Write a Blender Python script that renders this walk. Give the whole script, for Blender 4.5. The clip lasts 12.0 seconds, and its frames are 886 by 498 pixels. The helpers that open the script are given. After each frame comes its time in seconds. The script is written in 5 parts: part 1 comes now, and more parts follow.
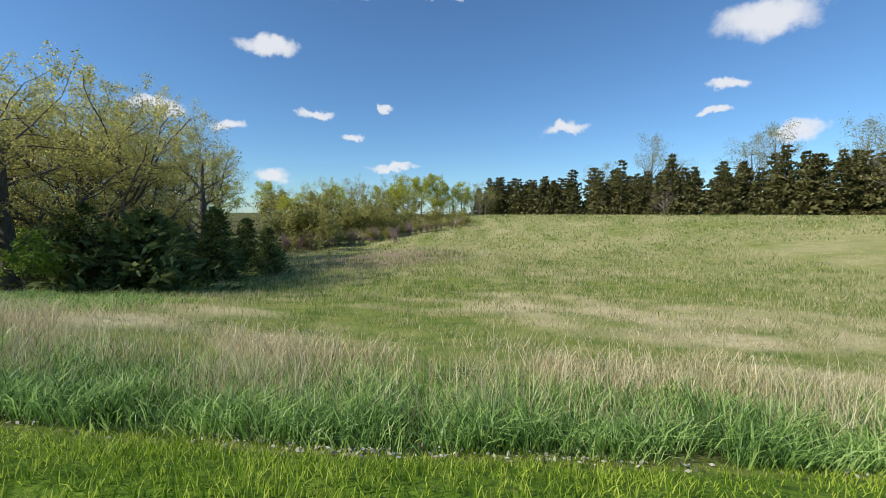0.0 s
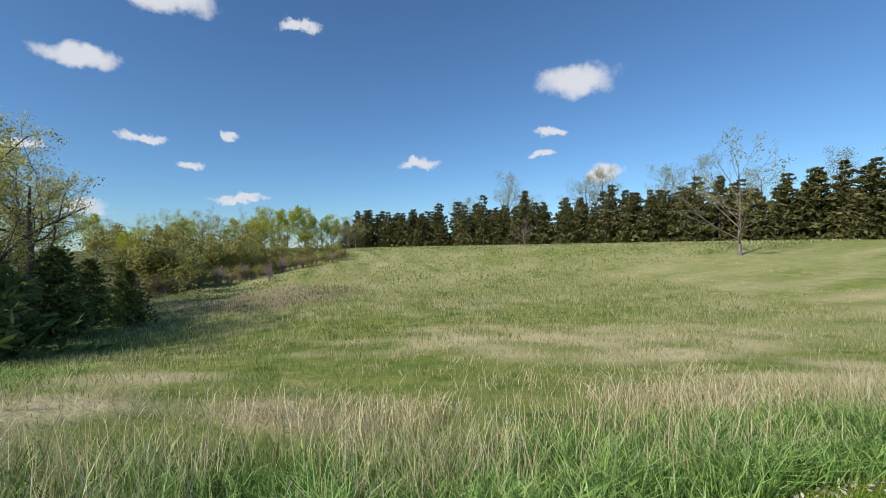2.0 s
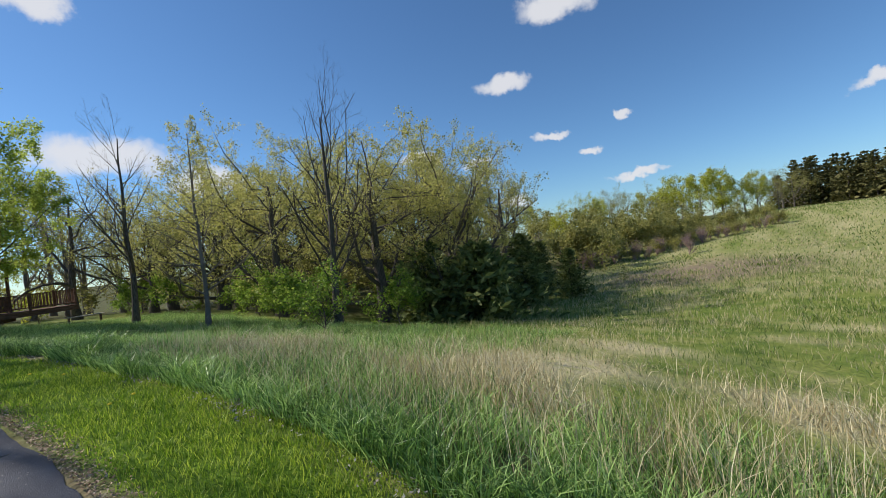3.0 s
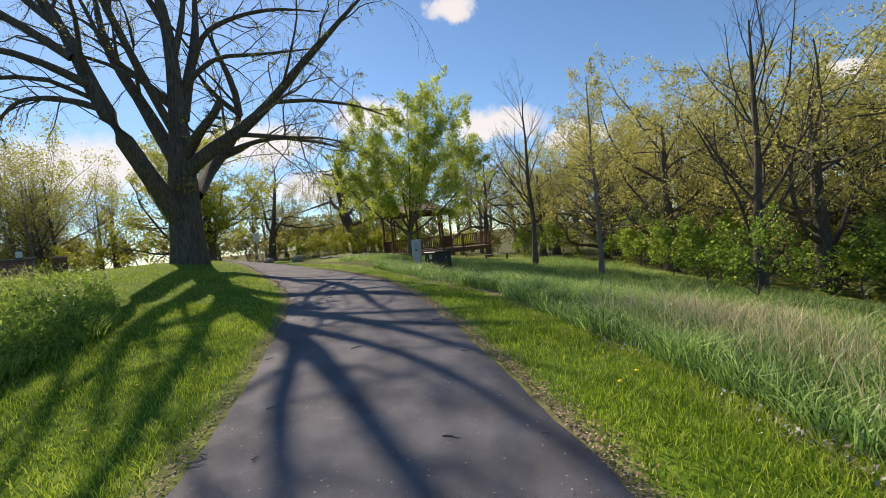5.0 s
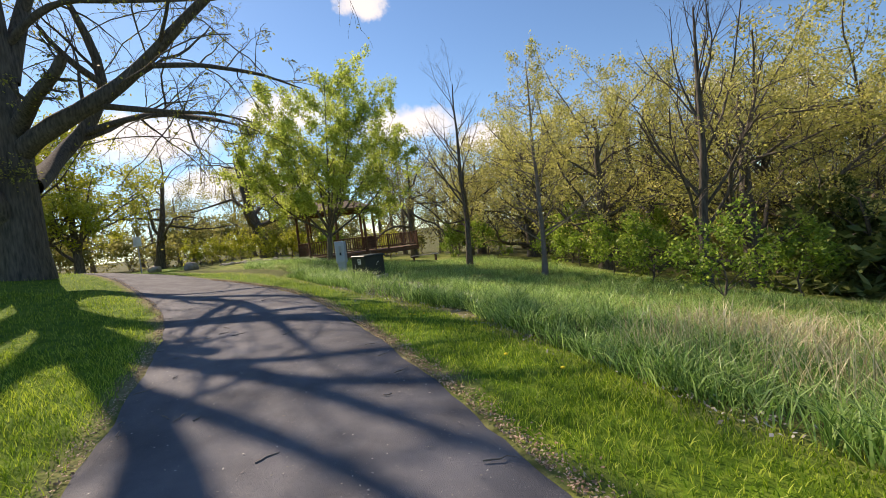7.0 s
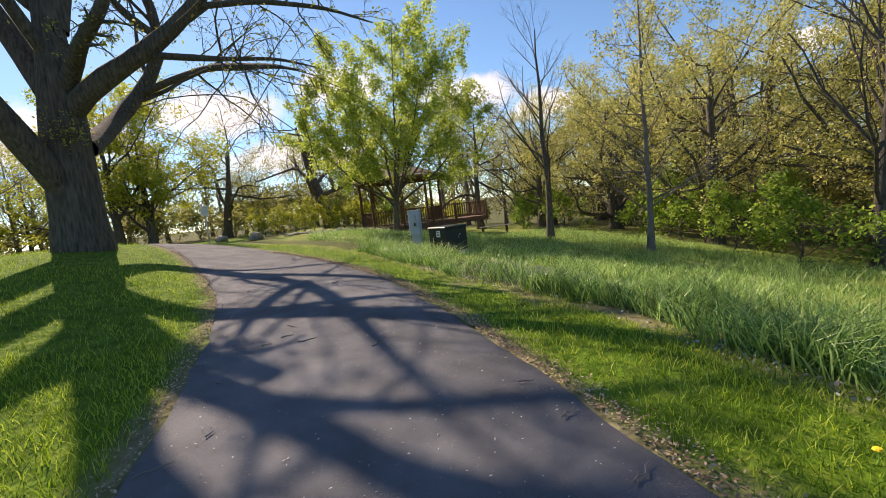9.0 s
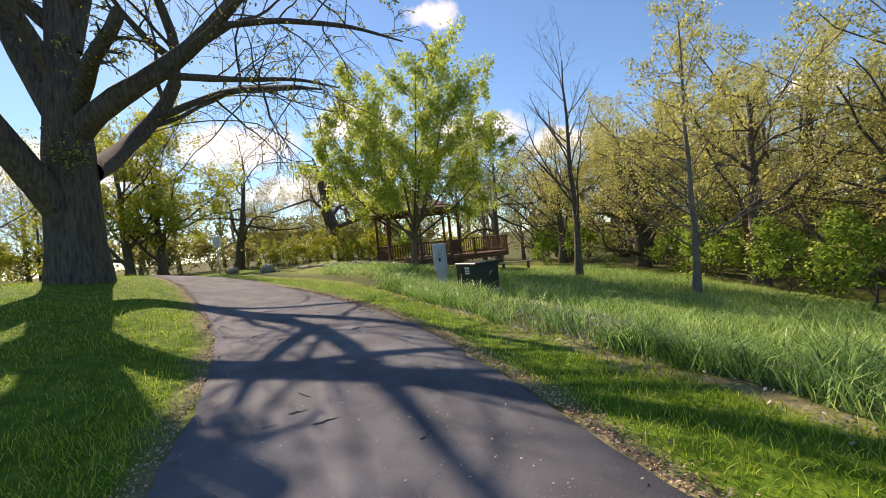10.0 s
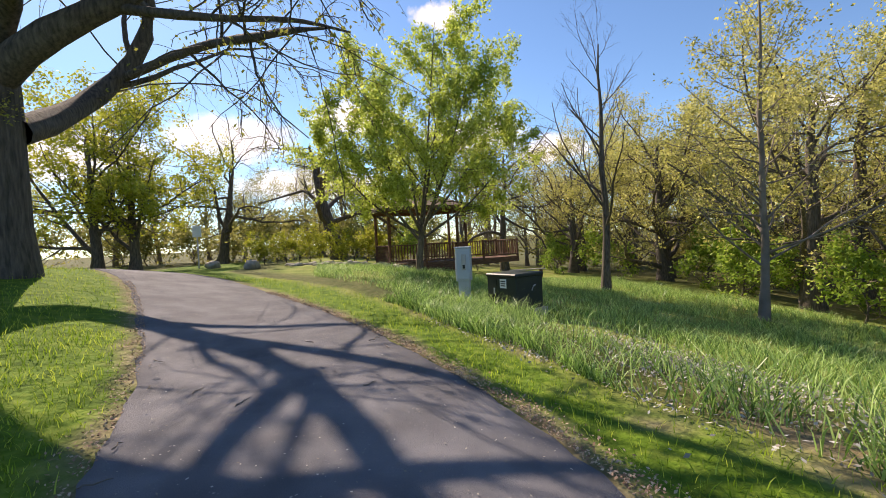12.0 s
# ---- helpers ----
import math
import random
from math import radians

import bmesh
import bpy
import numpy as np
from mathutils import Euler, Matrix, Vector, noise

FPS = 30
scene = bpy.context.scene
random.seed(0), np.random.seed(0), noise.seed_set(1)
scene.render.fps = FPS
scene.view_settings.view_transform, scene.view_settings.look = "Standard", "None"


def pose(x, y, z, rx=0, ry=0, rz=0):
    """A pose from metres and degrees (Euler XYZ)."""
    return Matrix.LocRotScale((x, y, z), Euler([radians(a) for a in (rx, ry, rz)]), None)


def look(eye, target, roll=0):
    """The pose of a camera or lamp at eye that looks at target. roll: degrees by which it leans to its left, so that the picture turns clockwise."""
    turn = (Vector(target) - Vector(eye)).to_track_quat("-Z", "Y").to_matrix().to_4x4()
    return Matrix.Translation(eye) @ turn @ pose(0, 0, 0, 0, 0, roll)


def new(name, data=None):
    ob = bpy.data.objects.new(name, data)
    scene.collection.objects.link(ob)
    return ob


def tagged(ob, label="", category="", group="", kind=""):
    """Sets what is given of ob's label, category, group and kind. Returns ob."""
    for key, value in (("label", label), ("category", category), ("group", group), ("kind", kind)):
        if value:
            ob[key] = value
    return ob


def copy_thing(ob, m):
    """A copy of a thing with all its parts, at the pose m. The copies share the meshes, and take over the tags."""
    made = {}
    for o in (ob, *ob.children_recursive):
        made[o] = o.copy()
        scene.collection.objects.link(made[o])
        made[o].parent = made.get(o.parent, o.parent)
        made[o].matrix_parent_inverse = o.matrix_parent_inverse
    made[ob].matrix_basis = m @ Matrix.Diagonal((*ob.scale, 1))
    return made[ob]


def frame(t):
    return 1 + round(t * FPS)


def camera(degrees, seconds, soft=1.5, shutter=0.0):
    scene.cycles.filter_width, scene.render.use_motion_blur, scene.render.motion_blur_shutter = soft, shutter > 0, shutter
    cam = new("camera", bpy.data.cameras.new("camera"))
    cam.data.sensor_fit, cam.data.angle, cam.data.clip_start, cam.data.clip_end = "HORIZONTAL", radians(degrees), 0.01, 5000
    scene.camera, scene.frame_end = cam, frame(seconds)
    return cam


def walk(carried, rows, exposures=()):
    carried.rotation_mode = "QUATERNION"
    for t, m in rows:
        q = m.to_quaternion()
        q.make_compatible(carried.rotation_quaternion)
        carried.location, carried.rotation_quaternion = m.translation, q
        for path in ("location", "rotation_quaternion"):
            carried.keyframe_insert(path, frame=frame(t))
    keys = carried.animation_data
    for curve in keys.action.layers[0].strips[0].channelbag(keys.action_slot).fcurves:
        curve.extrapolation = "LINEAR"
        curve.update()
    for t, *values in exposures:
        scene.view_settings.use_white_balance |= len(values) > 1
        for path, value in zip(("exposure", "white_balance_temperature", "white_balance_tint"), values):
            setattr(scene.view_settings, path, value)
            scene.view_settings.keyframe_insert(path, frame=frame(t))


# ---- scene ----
cam = camera(90.6, 12.0, soft=0.9)
PATH = [
    (0, (0.047, -0.236, 1.681), (-0.033, 1.756, 1.524), 0.1),
    (0.5, (-0.695, -0.187, 1.707), (-0.21, 1.75, 1.608), -0.2),
    (1, (-1.377, 0.013, 1.744), (-0.589, 1.849, 1.658), 0.1),
    (1.5, (-2.253, 0.262, 1.758), (-1.377, 2.06, 1.739), 1.3),
    (2, (-3.133, 0.568, 1.814), (-2.583, 2.491, 1.798), -1.1),
    (2.5, (-3.87, 0.838, 1.825), (-4.14, 2.819, 1.799), -4.5),
    (3, (-4.583, 0.999, 1.835), (-5.688, 2.666, 1.824), -6.6),
    (3.2, (-4.844, 1.002, 1.838), (-6.224, 2.45, 1.851), -5.6),
    (4.8, (-6.646, 0.738, 1.927), (-8.57, 1.28, 1.856), -5.6),
    (5, (-6.875, 0.762, 1.949), (-8.833, 1.161, 1.885), -5.7),
    (5.5, (-7.494, 0.631, 1.994), (-9.491, 0.52, 1.974), -5.8),
    (6, (-8.086, 0.674, 2.022), (-10.084, 0.764, 2.002), -5.7),
    (6.5, (-8.777, 0.689, 2.029), (-10.769, 0.863, 2.048), -6.8),
    (7, (-9.403, 0.811, 2.006), (-11.251, 1.569, 1.901), -6.4),
    (7.5, (-10.081, 0.718, 2.023), (-12.01, 1.238, 1.934), -5.3),
    (7.7, (-10.349, 0.695, 2.043), (-12.276, 1.212, 1.913), -4.6),
    (9.3, (-12.172, 0.642, 1.984), (-14.095, 1.148, 1.773), -6.7),
    (9.5, (-12.43, 0.568, 1.994), (-14.377, 1.024, 1.976), -5.9),
    (10, (-13.054, 0.538, 2.012), (-14.996, 1.016, 1.963), -5.6),
    (10.5, (-13.747, 0.458, 2.057), (-15.727, 0.738, 2.042), -6.1),
    (11, (-14.34, 0.464, 2.095), (-16.298, 0.868, 2.06), -7.1),
    (11.5, (-14.947, 0.446, 2.115), (-16.931, 0.695, 2.128), -3.2),
    (12, (-15.578, 0.429, 2.06), (-17.511, 0.942, 2.015), -2.9),
]
walk(cam, [(t, look(eye, target, roll)) for t, eye, target, roll in PATH], [(0, 0.12, 6600, 10), (1.2, -0.08, 6500, 10), (2.5, 0.0, 6600, 11), (3.2, 0.0, 6700, 11), (5.5, 0.36, 7900, 17), (9.3, 0.54, 8100, 19), (12, 0.68, 7900, 21)])

# ---- world, sun ----
SUN_EL, SUN_AZ = 37.5, (-0.92, -0.392)      # height in degrees; level direction towards the sun


def setup_world():
    w = bpy.data.worlds.new("spring_sky")
    scene.world = w
    w.use_nodes = True
    nt = w.node_tree
    nt.nodes.clear()
    out = nt.nodes.new("ShaderNodeOutputWorld")
    bg = nt.nodes.new("ShaderNodeBackground")
    bg.inputs["Strength"].default_value = 0.115
    sky = nt.nodes.new("ShaderNodeTexSky")
    sky.sky_type, sky.sun_disc = "NISHITA", False
    sky.sun_elevation = radians(SUN_EL)
    sky.sun_rotation = math.atan2(SUN_AZ[0], SUN_AZ[1])
    sky.air_density, sky.dust_density, sky.ozone_density = 0.95, 0.15, 4.5
    tc = nt.nodes.new("ShaderNodeTexCoord")
    # fluffy edges: the direction is shaken by noise before each cloud's oval is tested
    nz = nt.nodes.new("ShaderNodeTexNoise")
    nz.inputs["Scale"].default_value, nz.inputs["Detail"].default_value, nz.inputs["Roughness"].default_value = 17, 6, 0.6
    nt.links.new(tc.outputs["Generated"], nz.inputs["Vector"])
    sub = nt.nodes.new("ShaderNodeVectorMath")
    sub.operation = "MULTIPLY_ADD"
    sub.inputs[1].default_value = (0.1, 0.1, 0.06)
    sub.inputs[2].default_value = (-0.05, -0.05, -0.03)
    nt.links.new(nz.outputs["Color"], sub.inputs[0])
    shaken = nt.nodes.new("ShaderNodeVectorMath")
    shaken.operation = "ADD"
    nt.links.new(tc.outputs["Generated"], shaken.inputs[0])
    nt.links.new(sub.outputs[0], shaken.inputs[1])
    total = None
    for az, el, wide, high in CLOUDS:
        thick, high = 0.9, high * 0.85
        a, e = radians(az), radians(el)
        c = Vector((-math.sin(a) * math.cos(e), math.cos(a) * math.cos(e), math.sin(e)))
        right = Vector((math.cos(a), math.sin(a), 0))
        up = right.cross(c)
        coords = []
        for axis, size in ((right, wide), (up, high)):
            d = nt.nodes.new("ShaderNodeVectorMath")
            d.operation = "DOT_PRODUCT"
            d.inputs[1].default_value = axis / radians(size)
            nt.links.new(shaken.outputs[0], d.inputs[0])
            off = nt.nodes.new("ShaderNodeMath")
            off.operation = "SUBTRACT"
            off.inputs[1].default_value = axis.dot(c) / radians(size)
            nt.links.new(d.outputs["Value"], off.inputs[0])
            sq = nt.nodes.new("ShaderNodeMath")
            sq.operation = "MULTIPLY"
            nt.links.new(off.outputs[0], sq.inputs[0])
            nt.links.new(off.outputs[0], sq.inputs[1])
            coords.append(sq)
        front = nt.nodes.new("ShaderNodeVectorMath")
        front.operation = "DOT_PRODUCT"
        front.inputs[1].default_value = c
        nt.links.new(tc.outputs["Generated"], front.inputs[0])
        gate = nt.nodes.new("ShaderNodeMath")
        gate.operation = "GREATER_THAN"
        gate.inputs[1].default_value = 0.4
        nt.links.new(front.outputs["Value"], gate.inputs[0])
        s = nt.nodes.new("ShaderNodeMath")
        s.operation = "ADD"
        nt.links.new(coords[0].outputs[0], s.inputs[0])
        nt.links.new(coords[1].outputs[0], s.inputs[1])
        m = nt.nodes.new("ShaderNodeMapRange")
        m.interpolation_type = "SMOOTHSTEP"
        for key, v in (("From Min", 1.6), ("From Max", 0.2), ("To Min", 0.0), ("To Max", thick)):
            m.inputs[key].default_value = v
        nt.links.new(s.outputs[0], m.inputs["Value"])
        g = nt.nodes.new("ShaderNodeMath")
        g.operation = "MULTIPLY"
        nt.links.new(m.outputs[0], g.inputs[0])
        nt.links.new(gate.outputs[0], g.inputs[1])
        if total is None:
            total = g
        else:
            mx = nt.nodes.new("ShaderNodeMath")
            mx.operation = "MAXIMUM"
            nt.links.new(total.outputs[0], mx.inputs[0])
            nt.links.new(g.outputs[0], mx.inputs[1])
            total = mx
    mix = nt.nodes.new("ShaderNodeMix")
    mix.data_type = "RGBA"
    mix.inputs["B"].default_value = (6.6, 6.8, 7.2, 1)
    nt.links.new(total.outputs[0], mix.inputs["Factor"])
    tint = nt.nodes.new("ShaderNodeMix")
    tint.data_type, tint.blend_type = "RGBA", "MULTIPLY"
    tint.inputs["Factor"].default_value, tint.inputs["B"].default_value = 1.0, (0.73, 0.97, 1.12, 1)
    nt.links.new(sky.outputs[0], tint.inputs["A"])
    nt.links.new(tint.outputs["Result"], mix.inputs["A"])
    nt.links.new(mix.outputs["Result"], bg.inputs["Color"])
    nt.links.new(bg.outputs[0], out.inputs["Surface"])


# clouds: degrees left of +y, height, half width, half height, thickness
CLOUDS = [
    (23.7, 19.3, 3.6, 1.2), (35.3, 11.3, 3.0, 1.1), (-33.5, 19.6, 4.2, 2.0), (28.2, 10.3, 1.5, 0.6), (18.0, 12.1, 1.9, 0.5),
    (14.1, 9.5, 1.4, 0.5), (9.4, 13.5, 1.1, 0.5), (-13.0, 10.6, 2.9, 0.7), (8.4, 6.1, 3.1, 0.5), (23.5, 4.7, 2.2, 1.0),
    (-30.4, 13.9, 1.4, 0.7), (-29.1, 11.3, 1.6, 0.5), (-36.1, 8.5, 1.5, 1.1), (16.0, 26.4, 4.0, 1.8), (1.4, 25.8, 2.3, 0.6),
    (70.5, 13.2, 6.0, 2.3), (85.5, 15.5, 5.2, 2.6), (74.2, 26.8, 2.8, 1.7), (100.0, 13.0, 7.0, 3.0), (117.0, 10.5, 9.0, 3.2),
    (134.0, 12.5, 7.0, 3.0), (91.0, 7.5, 9.0, 2.2), (61.0, 10.5, 4.0, 1.8), (140.0, 22.0, 6.0, 2.5),
]
setup_world()
sun_data = bpy.data.lights.new("sun", "SUN")
sun_data.energy, sun_data.angle, sun_data.color = 5.0, radians(0.53), (1.0, 0.94, 0.85)
sun = new("sun", sun_data)
sun.matrix_world = look((0, 0, 60), Vector((0, 0, 60)) - Vector((SUN_AZ[0] * math.cos(radians(SUN_EL)), SUN_AZ[1] * math.cos(radians(SUN_EL)), math.sin(radians(SUN_EL)))))


# ---- materials ----
def mat(name, colors, rough=0.8, scale=4.0, detail=6, bump=0.0, bump_scale=30.0, metal=0.0, island=0.0, translucent=0.0, spec=0.3, stretch=(1, 1, 1), patch=0.0, patch_scale=0.35):
    """Noise-mixed colours, a bump of its own scale, and for leaves and blades a shift per island and light through them."""
    m = bpy.data.materials.new(name)
    m.use_nodes = True
    nt = m.node_tree
    b = nt.nodes["Principled BSDF"]
    tc = nt.nodes.new("ShaderNodeTexCoord")
    mp = nt.nodes.new("ShaderNodeMapping")
    mp.inputs["Scale"].default_value = stretch
    nt.links.new(tc.outputs["Object"], mp.inputs["Vector"])
    nz = nt.nodes.new("ShaderNodeTexNoise")
    nz.inputs["Scale"].default_value, nz.inputs["Detail"].default_value = scale, detail
    nt.links.new(mp.outputs[0], nz.inputs["Vector"])
    fac = nz.outputs["Fac"]
    if island:
        geo = nt.nodes.new("ShaderNodeNewGeometry")
        a = nt.nodes.new("ShaderNodeMath")
        a.operation = "MULTIPLY_ADD"
        a.inputs[1].default_value = island
        a.inputs[2].default_value = -island / 2
        nt.links.new(geo.outputs["Random Per Island"], a.inputs[0])
        s = nt.nodes.new("ShaderNodeMath")
        s.operation = "ADD"
        nt.links.new(a.outputs[0], s.inputs[0])
        nt.links.new(fac, s.inputs[1])
        fac = s.outputs[0]
    if patch:
        big = nt.nodes.new("ShaderNodeTexNoise")
        big.inputs["Scale"].default_value, big.inputs["Detail"].default_value = patch_scale, 3
        nt.links.new(tc.outputs["Object"], big.inputs["Vector"])
        a = nt.nodes.new("ShaderNodeMath")
        a.operation = "MULTIPLY_ADD"
        a.inputs[1].default_value = patch
        a.inputs[2].default_value = -patch / 2
        nt.links.new(big.outputs["Fac"], a.inputs[0])
        s = nt.nodes.new("ShaderNodeMath")
        s.operation = "ADD"
        nt.links.new(a.outputs[0], s.inputs[0])
        nt.links.new(fac, s.inputs[1])
        fac = s.outputs[0]
    ramp = nt.nodes.new("ShaderNodeValToRGB")
    els = ramp.color_ramp.elements
    while len(els) < len(colors):
        els.new(0.5)
    for i, c in enumerate(colors):
        els[i].position = 0.25 + 0.5 * i / max(1, len(colors) - 1)
        els[i].color = (*c, 1)
    nt.links.new(fac, ramp.inputs["Fac"])
    nt.links.new(ramp.outputs["Color"], b.inputs["Base Color"])
    b.inputs["Roughness"].default_value, b.inputs["Metallic"].default_value = rough, metal
    b.inputs["Specular IOR Level"].default_value = spec
    if bump:
        n2 = nt.nodes.new("ShaderNodeTexNoise")
        n2.inputs["Scale"].default_value, n2.inputs["Detail"].default_value = bump_scale, 4
        nt.links.new(mp.outputs[0], n2.inputs["Vector"])
        bp = nt.nodes.new("ShaderNodeBump")
        bp.inputs["Strength"].default_value, bp.inputs["Distance"].default_value = bump, 0.02
        nt.links.new(n2.outputs["Fac"], bp.inputs["Height"])
        nt.links.new(bp.outputs[0], b.inputs["Normal"])
    if translucent:
        tr = nt.nodes.new("ShaderNodeBsdfTranslucent")
        nt.links.new(ramp.outputs["Color"], tr.inputs["Color"])
        mx = nt.nodes.new("ShaderNodeMixShader")
        mx.inputs["Fac"].default_value = translucent
        nt.links.new(b.outputs[0], mx.inputs[1])
        nt.links.new(tr.outputs[0], mx.inputs[2])
        nt.links.new(mx.outputs[0], nt.nodes["Material Output"].inputs["Surface"])
    return m


BARK = mat("grey_brown_bark", [(0.035, 0.03, 0.026), (0.1, 0.085, 0.07), (0.16, 0.14, 0.115)], 0.95, 3, 8, 1.0, 14, stretch=(6, 6, 0.9))
BARK_DARK = mat("dark_bark", [(0.05, 0.042, 0.035), (0.12, 0.1, 0.082), (0.2, 0.17, 0.14)], 0.95, 4, 6, 0.6, 18, stretch=(5, 5, 1))
BARK_PALE = mat("pale_twig_bark", [(0.14, 0.12, 0.1), (0.26, 0.22, 0.19)], 0.95, 3, 4, 0.4, 18)
TWIG_PINK = mat("reddish_twigs", [(0.24, 0.16, 0.14), (0.42, 0.3, 0.27)], 0.95, 2, 4, island=0.5)
LEAF_BUD = mat("young_leaf_buds", [(0.216, 0.230, 0.041), (0.351, 0.351, 0.068), (0.486, 0.446, 0.108)], 0.6, 1.0, 4, island=0.5, translucent=0.4)
LEAF_OAK = mat("unfolding_oak_leaves", [(0.3, 0.3, 0.075), (0.48, 0.46, 0.13), (0.62, 0.58, 0.22)], 0.6, 0.5, 4, island=0.5, translucent=0.62)
LEAF_BRIGHT = mat("bright_spring_leaves", [(0.3, 0.38, 0.06), (0.46, 0.54, 0.1), (0.6, 0.67, 0.18)], 0.5, 0.7, 4, island=0.5, translucent=0.6)
LEAF_YELLOW = mat("yellow_green_leaves", [(0.3, 0.33, 0.03), (0.44, 0.46, 0.05), (0.55, 0.55, 0.1)], 0.5, 0.7, 4, island=0.5, translucent=0.5)
LEAF_SHRUB = mat("shrub_leaves", [(0.12, 0.22, 0.03), (0.24, 0.36, 0.05), (0.38, 0.48, 0.09)], 0.5, 0.8, 4, island=0.5, translucent=0.55)
LEAF_DULL = mat("dull_thicket_leaves", [(0.22, 0.22, 0.06), (0.35, 0.34, 0.1), (0.46, 0.43, 0.16)], 0.7, 0.3, 4, island=0.5, translucent=0.55)
NEEDLES = mat("dark_spruce_needles", [(0.05, 0.054, 0.018), (0.1, 0.1, 0.03), (0.17, 0.155, 0.055)], 0.7, 0.8, 4, island=0.45, translucent=0.15)
NEEDLES_NEAR = mat("green_spruce_needles", [(0.07, 0.1, 0.03), (0.17, 0.21, 0.06), (0.29, 0.33, 0.11)], 0.6, 1.0, 4, island=0.45, translucent=0.3)
LAWN = mat("lawn_blades", [(0.12, 0.22, 0.016), (0.27, 0.41, 0.03), (0.48, 0.57, 0.08)], 0.5, 1.3, 4, island=0.95, translucent=0.45, patch=0.5, patch_scale=0.6)
LUSH = mat("lush_blades", [(0.085, 0.18, 0.035), (0.26, 0.44, 0.09), (0.45, 0.62, 0.2)], 0.42, 1.0, 4, island=0.95, translucent=0.4, spec=0.5)
WEEDS = mat("weed_blades", [(0.1, 0.2, 0.025), (0.27, 0.43, 0.055), (0.45, 0.58, 0.13)], 0.5, 1.0, 4, island=0.95, translucent=0.45, patch=0.5, patch_scale=0.5)
STRAW = mat("dead_straw", [(0.36, 0.29, 0.15), (0.6, 0.51, 0.3), (0.78, 0.7, 0.47)], 0.8, 1.5, 4, island=0.7, translucent=0.25)
MEADOW = mat("meadow_blades", [(0.11, 0.18, 0.035), (0.22, 0.3, 0.06), (0.38, 0.4, 0.14), (0.62, 0.54, 0.32)], 0.6, 0.25, 5, island=0.95, translucent=0.35, patch=0.5, patch_scale=0.12)
LITTER = mat("dry_leaf_litter", [(0.26, 0.16, 0.1), (0.42, 0.28, 0.18), (0.55, 0.41, 0.28)], 0.9, 3, 4, island=0.8)
PALE_LITTER = mat("bleached_leaf_litter", [(0.240, 0.216, 0.176), (0.360, 0.336, 0.288), (0.496, 0.480, 0.432)], 0.9, 3, 4, island=0.8)
DANDELION = mat("dandelion_yellow", [(0.7, 0.5, 0.02), (0.85, 0.65, 0.04)], 0.7, 8)
STONE = mat("fieldstone", [(0.22, 0.19, 0.15), (0.36, 0.32, 0.26), (0.48, 0.44, 0.37)], 0.9, 4, 8, 0.7, 14)
CEDAR = mat("red_brown_cedar", [(0.09, 0.045, 0.03), (0.17, 0.085, 0.055), (0.24, 0.13, 0.09)], 0.75, 3, 6, 0.3, 20, stretch=(1, 1, 6))
ROOFING = mat("brown_shingle_roof", [(0.1, 0.07, 0.055), (0.17, 0.12, 0.095), (0.24, 0.18, 0.14)], 0.9, 5, 6, 0.6, 12)
PALE_WOOD = mat("weathered_plank", [(0.33, 0.28, 0.23), (0.5, 0.45, 0.38)], 0.85, 3, 6, 0.2, 20, stretch=(1, 5, 5))
STEEL_GREY = mat("pale_grey_enamel", [(0.36, 0.41, 0.46), (0.44, 0.49, 0.54)], 0.45, 2, 5, 0.05, 10)
STEEL_DARK = mat("dark_green_enamel", [(0.018, 0.024, 0.02), (0.032, 0.04, 0.034)], 0.5, 2, 5, 0.05, 10)
WHITE = mat("white_sticker", [(0.7, 0.7, 0.68), (0.8, 0.8, 0.78)], 0.6, 6)
BLACK = mat("black_plastic", [(0.015, 0.015, 0.016), (0.03, 0.03, 0.03)], 0.5, 6)
GALV = mat("galvanised_steel", [(0.3, 0.31, 0.32), (0.42, 0.43, 0.44)], 0.45, 5, 5, metal=0.6)
GREEN_PAINT = mat("green_paint", [(0.03, 0.1, 0.06), (0.05, 0.14, 0.09)], 0.5, 4)
BRICK = mat("red_brown_brick", [(0.12, 0.055, 0.04), (0.2, 0.1, 0.075), (0.28, 0.16, 0.12)], 0.9, 5, 6, 0.4, 20)
MORTAR = mat("grey_mortar", [(0.2, 0.19, 0.17), (0.28, 0.26, 0.24)], 0.95, 8)
CONCRETE = mat("grey_concrete", [(0.26, 0.25, 0.23), (0.38, 0.36, 0.33)], 0.9, 4, 8, 0.3, 30)


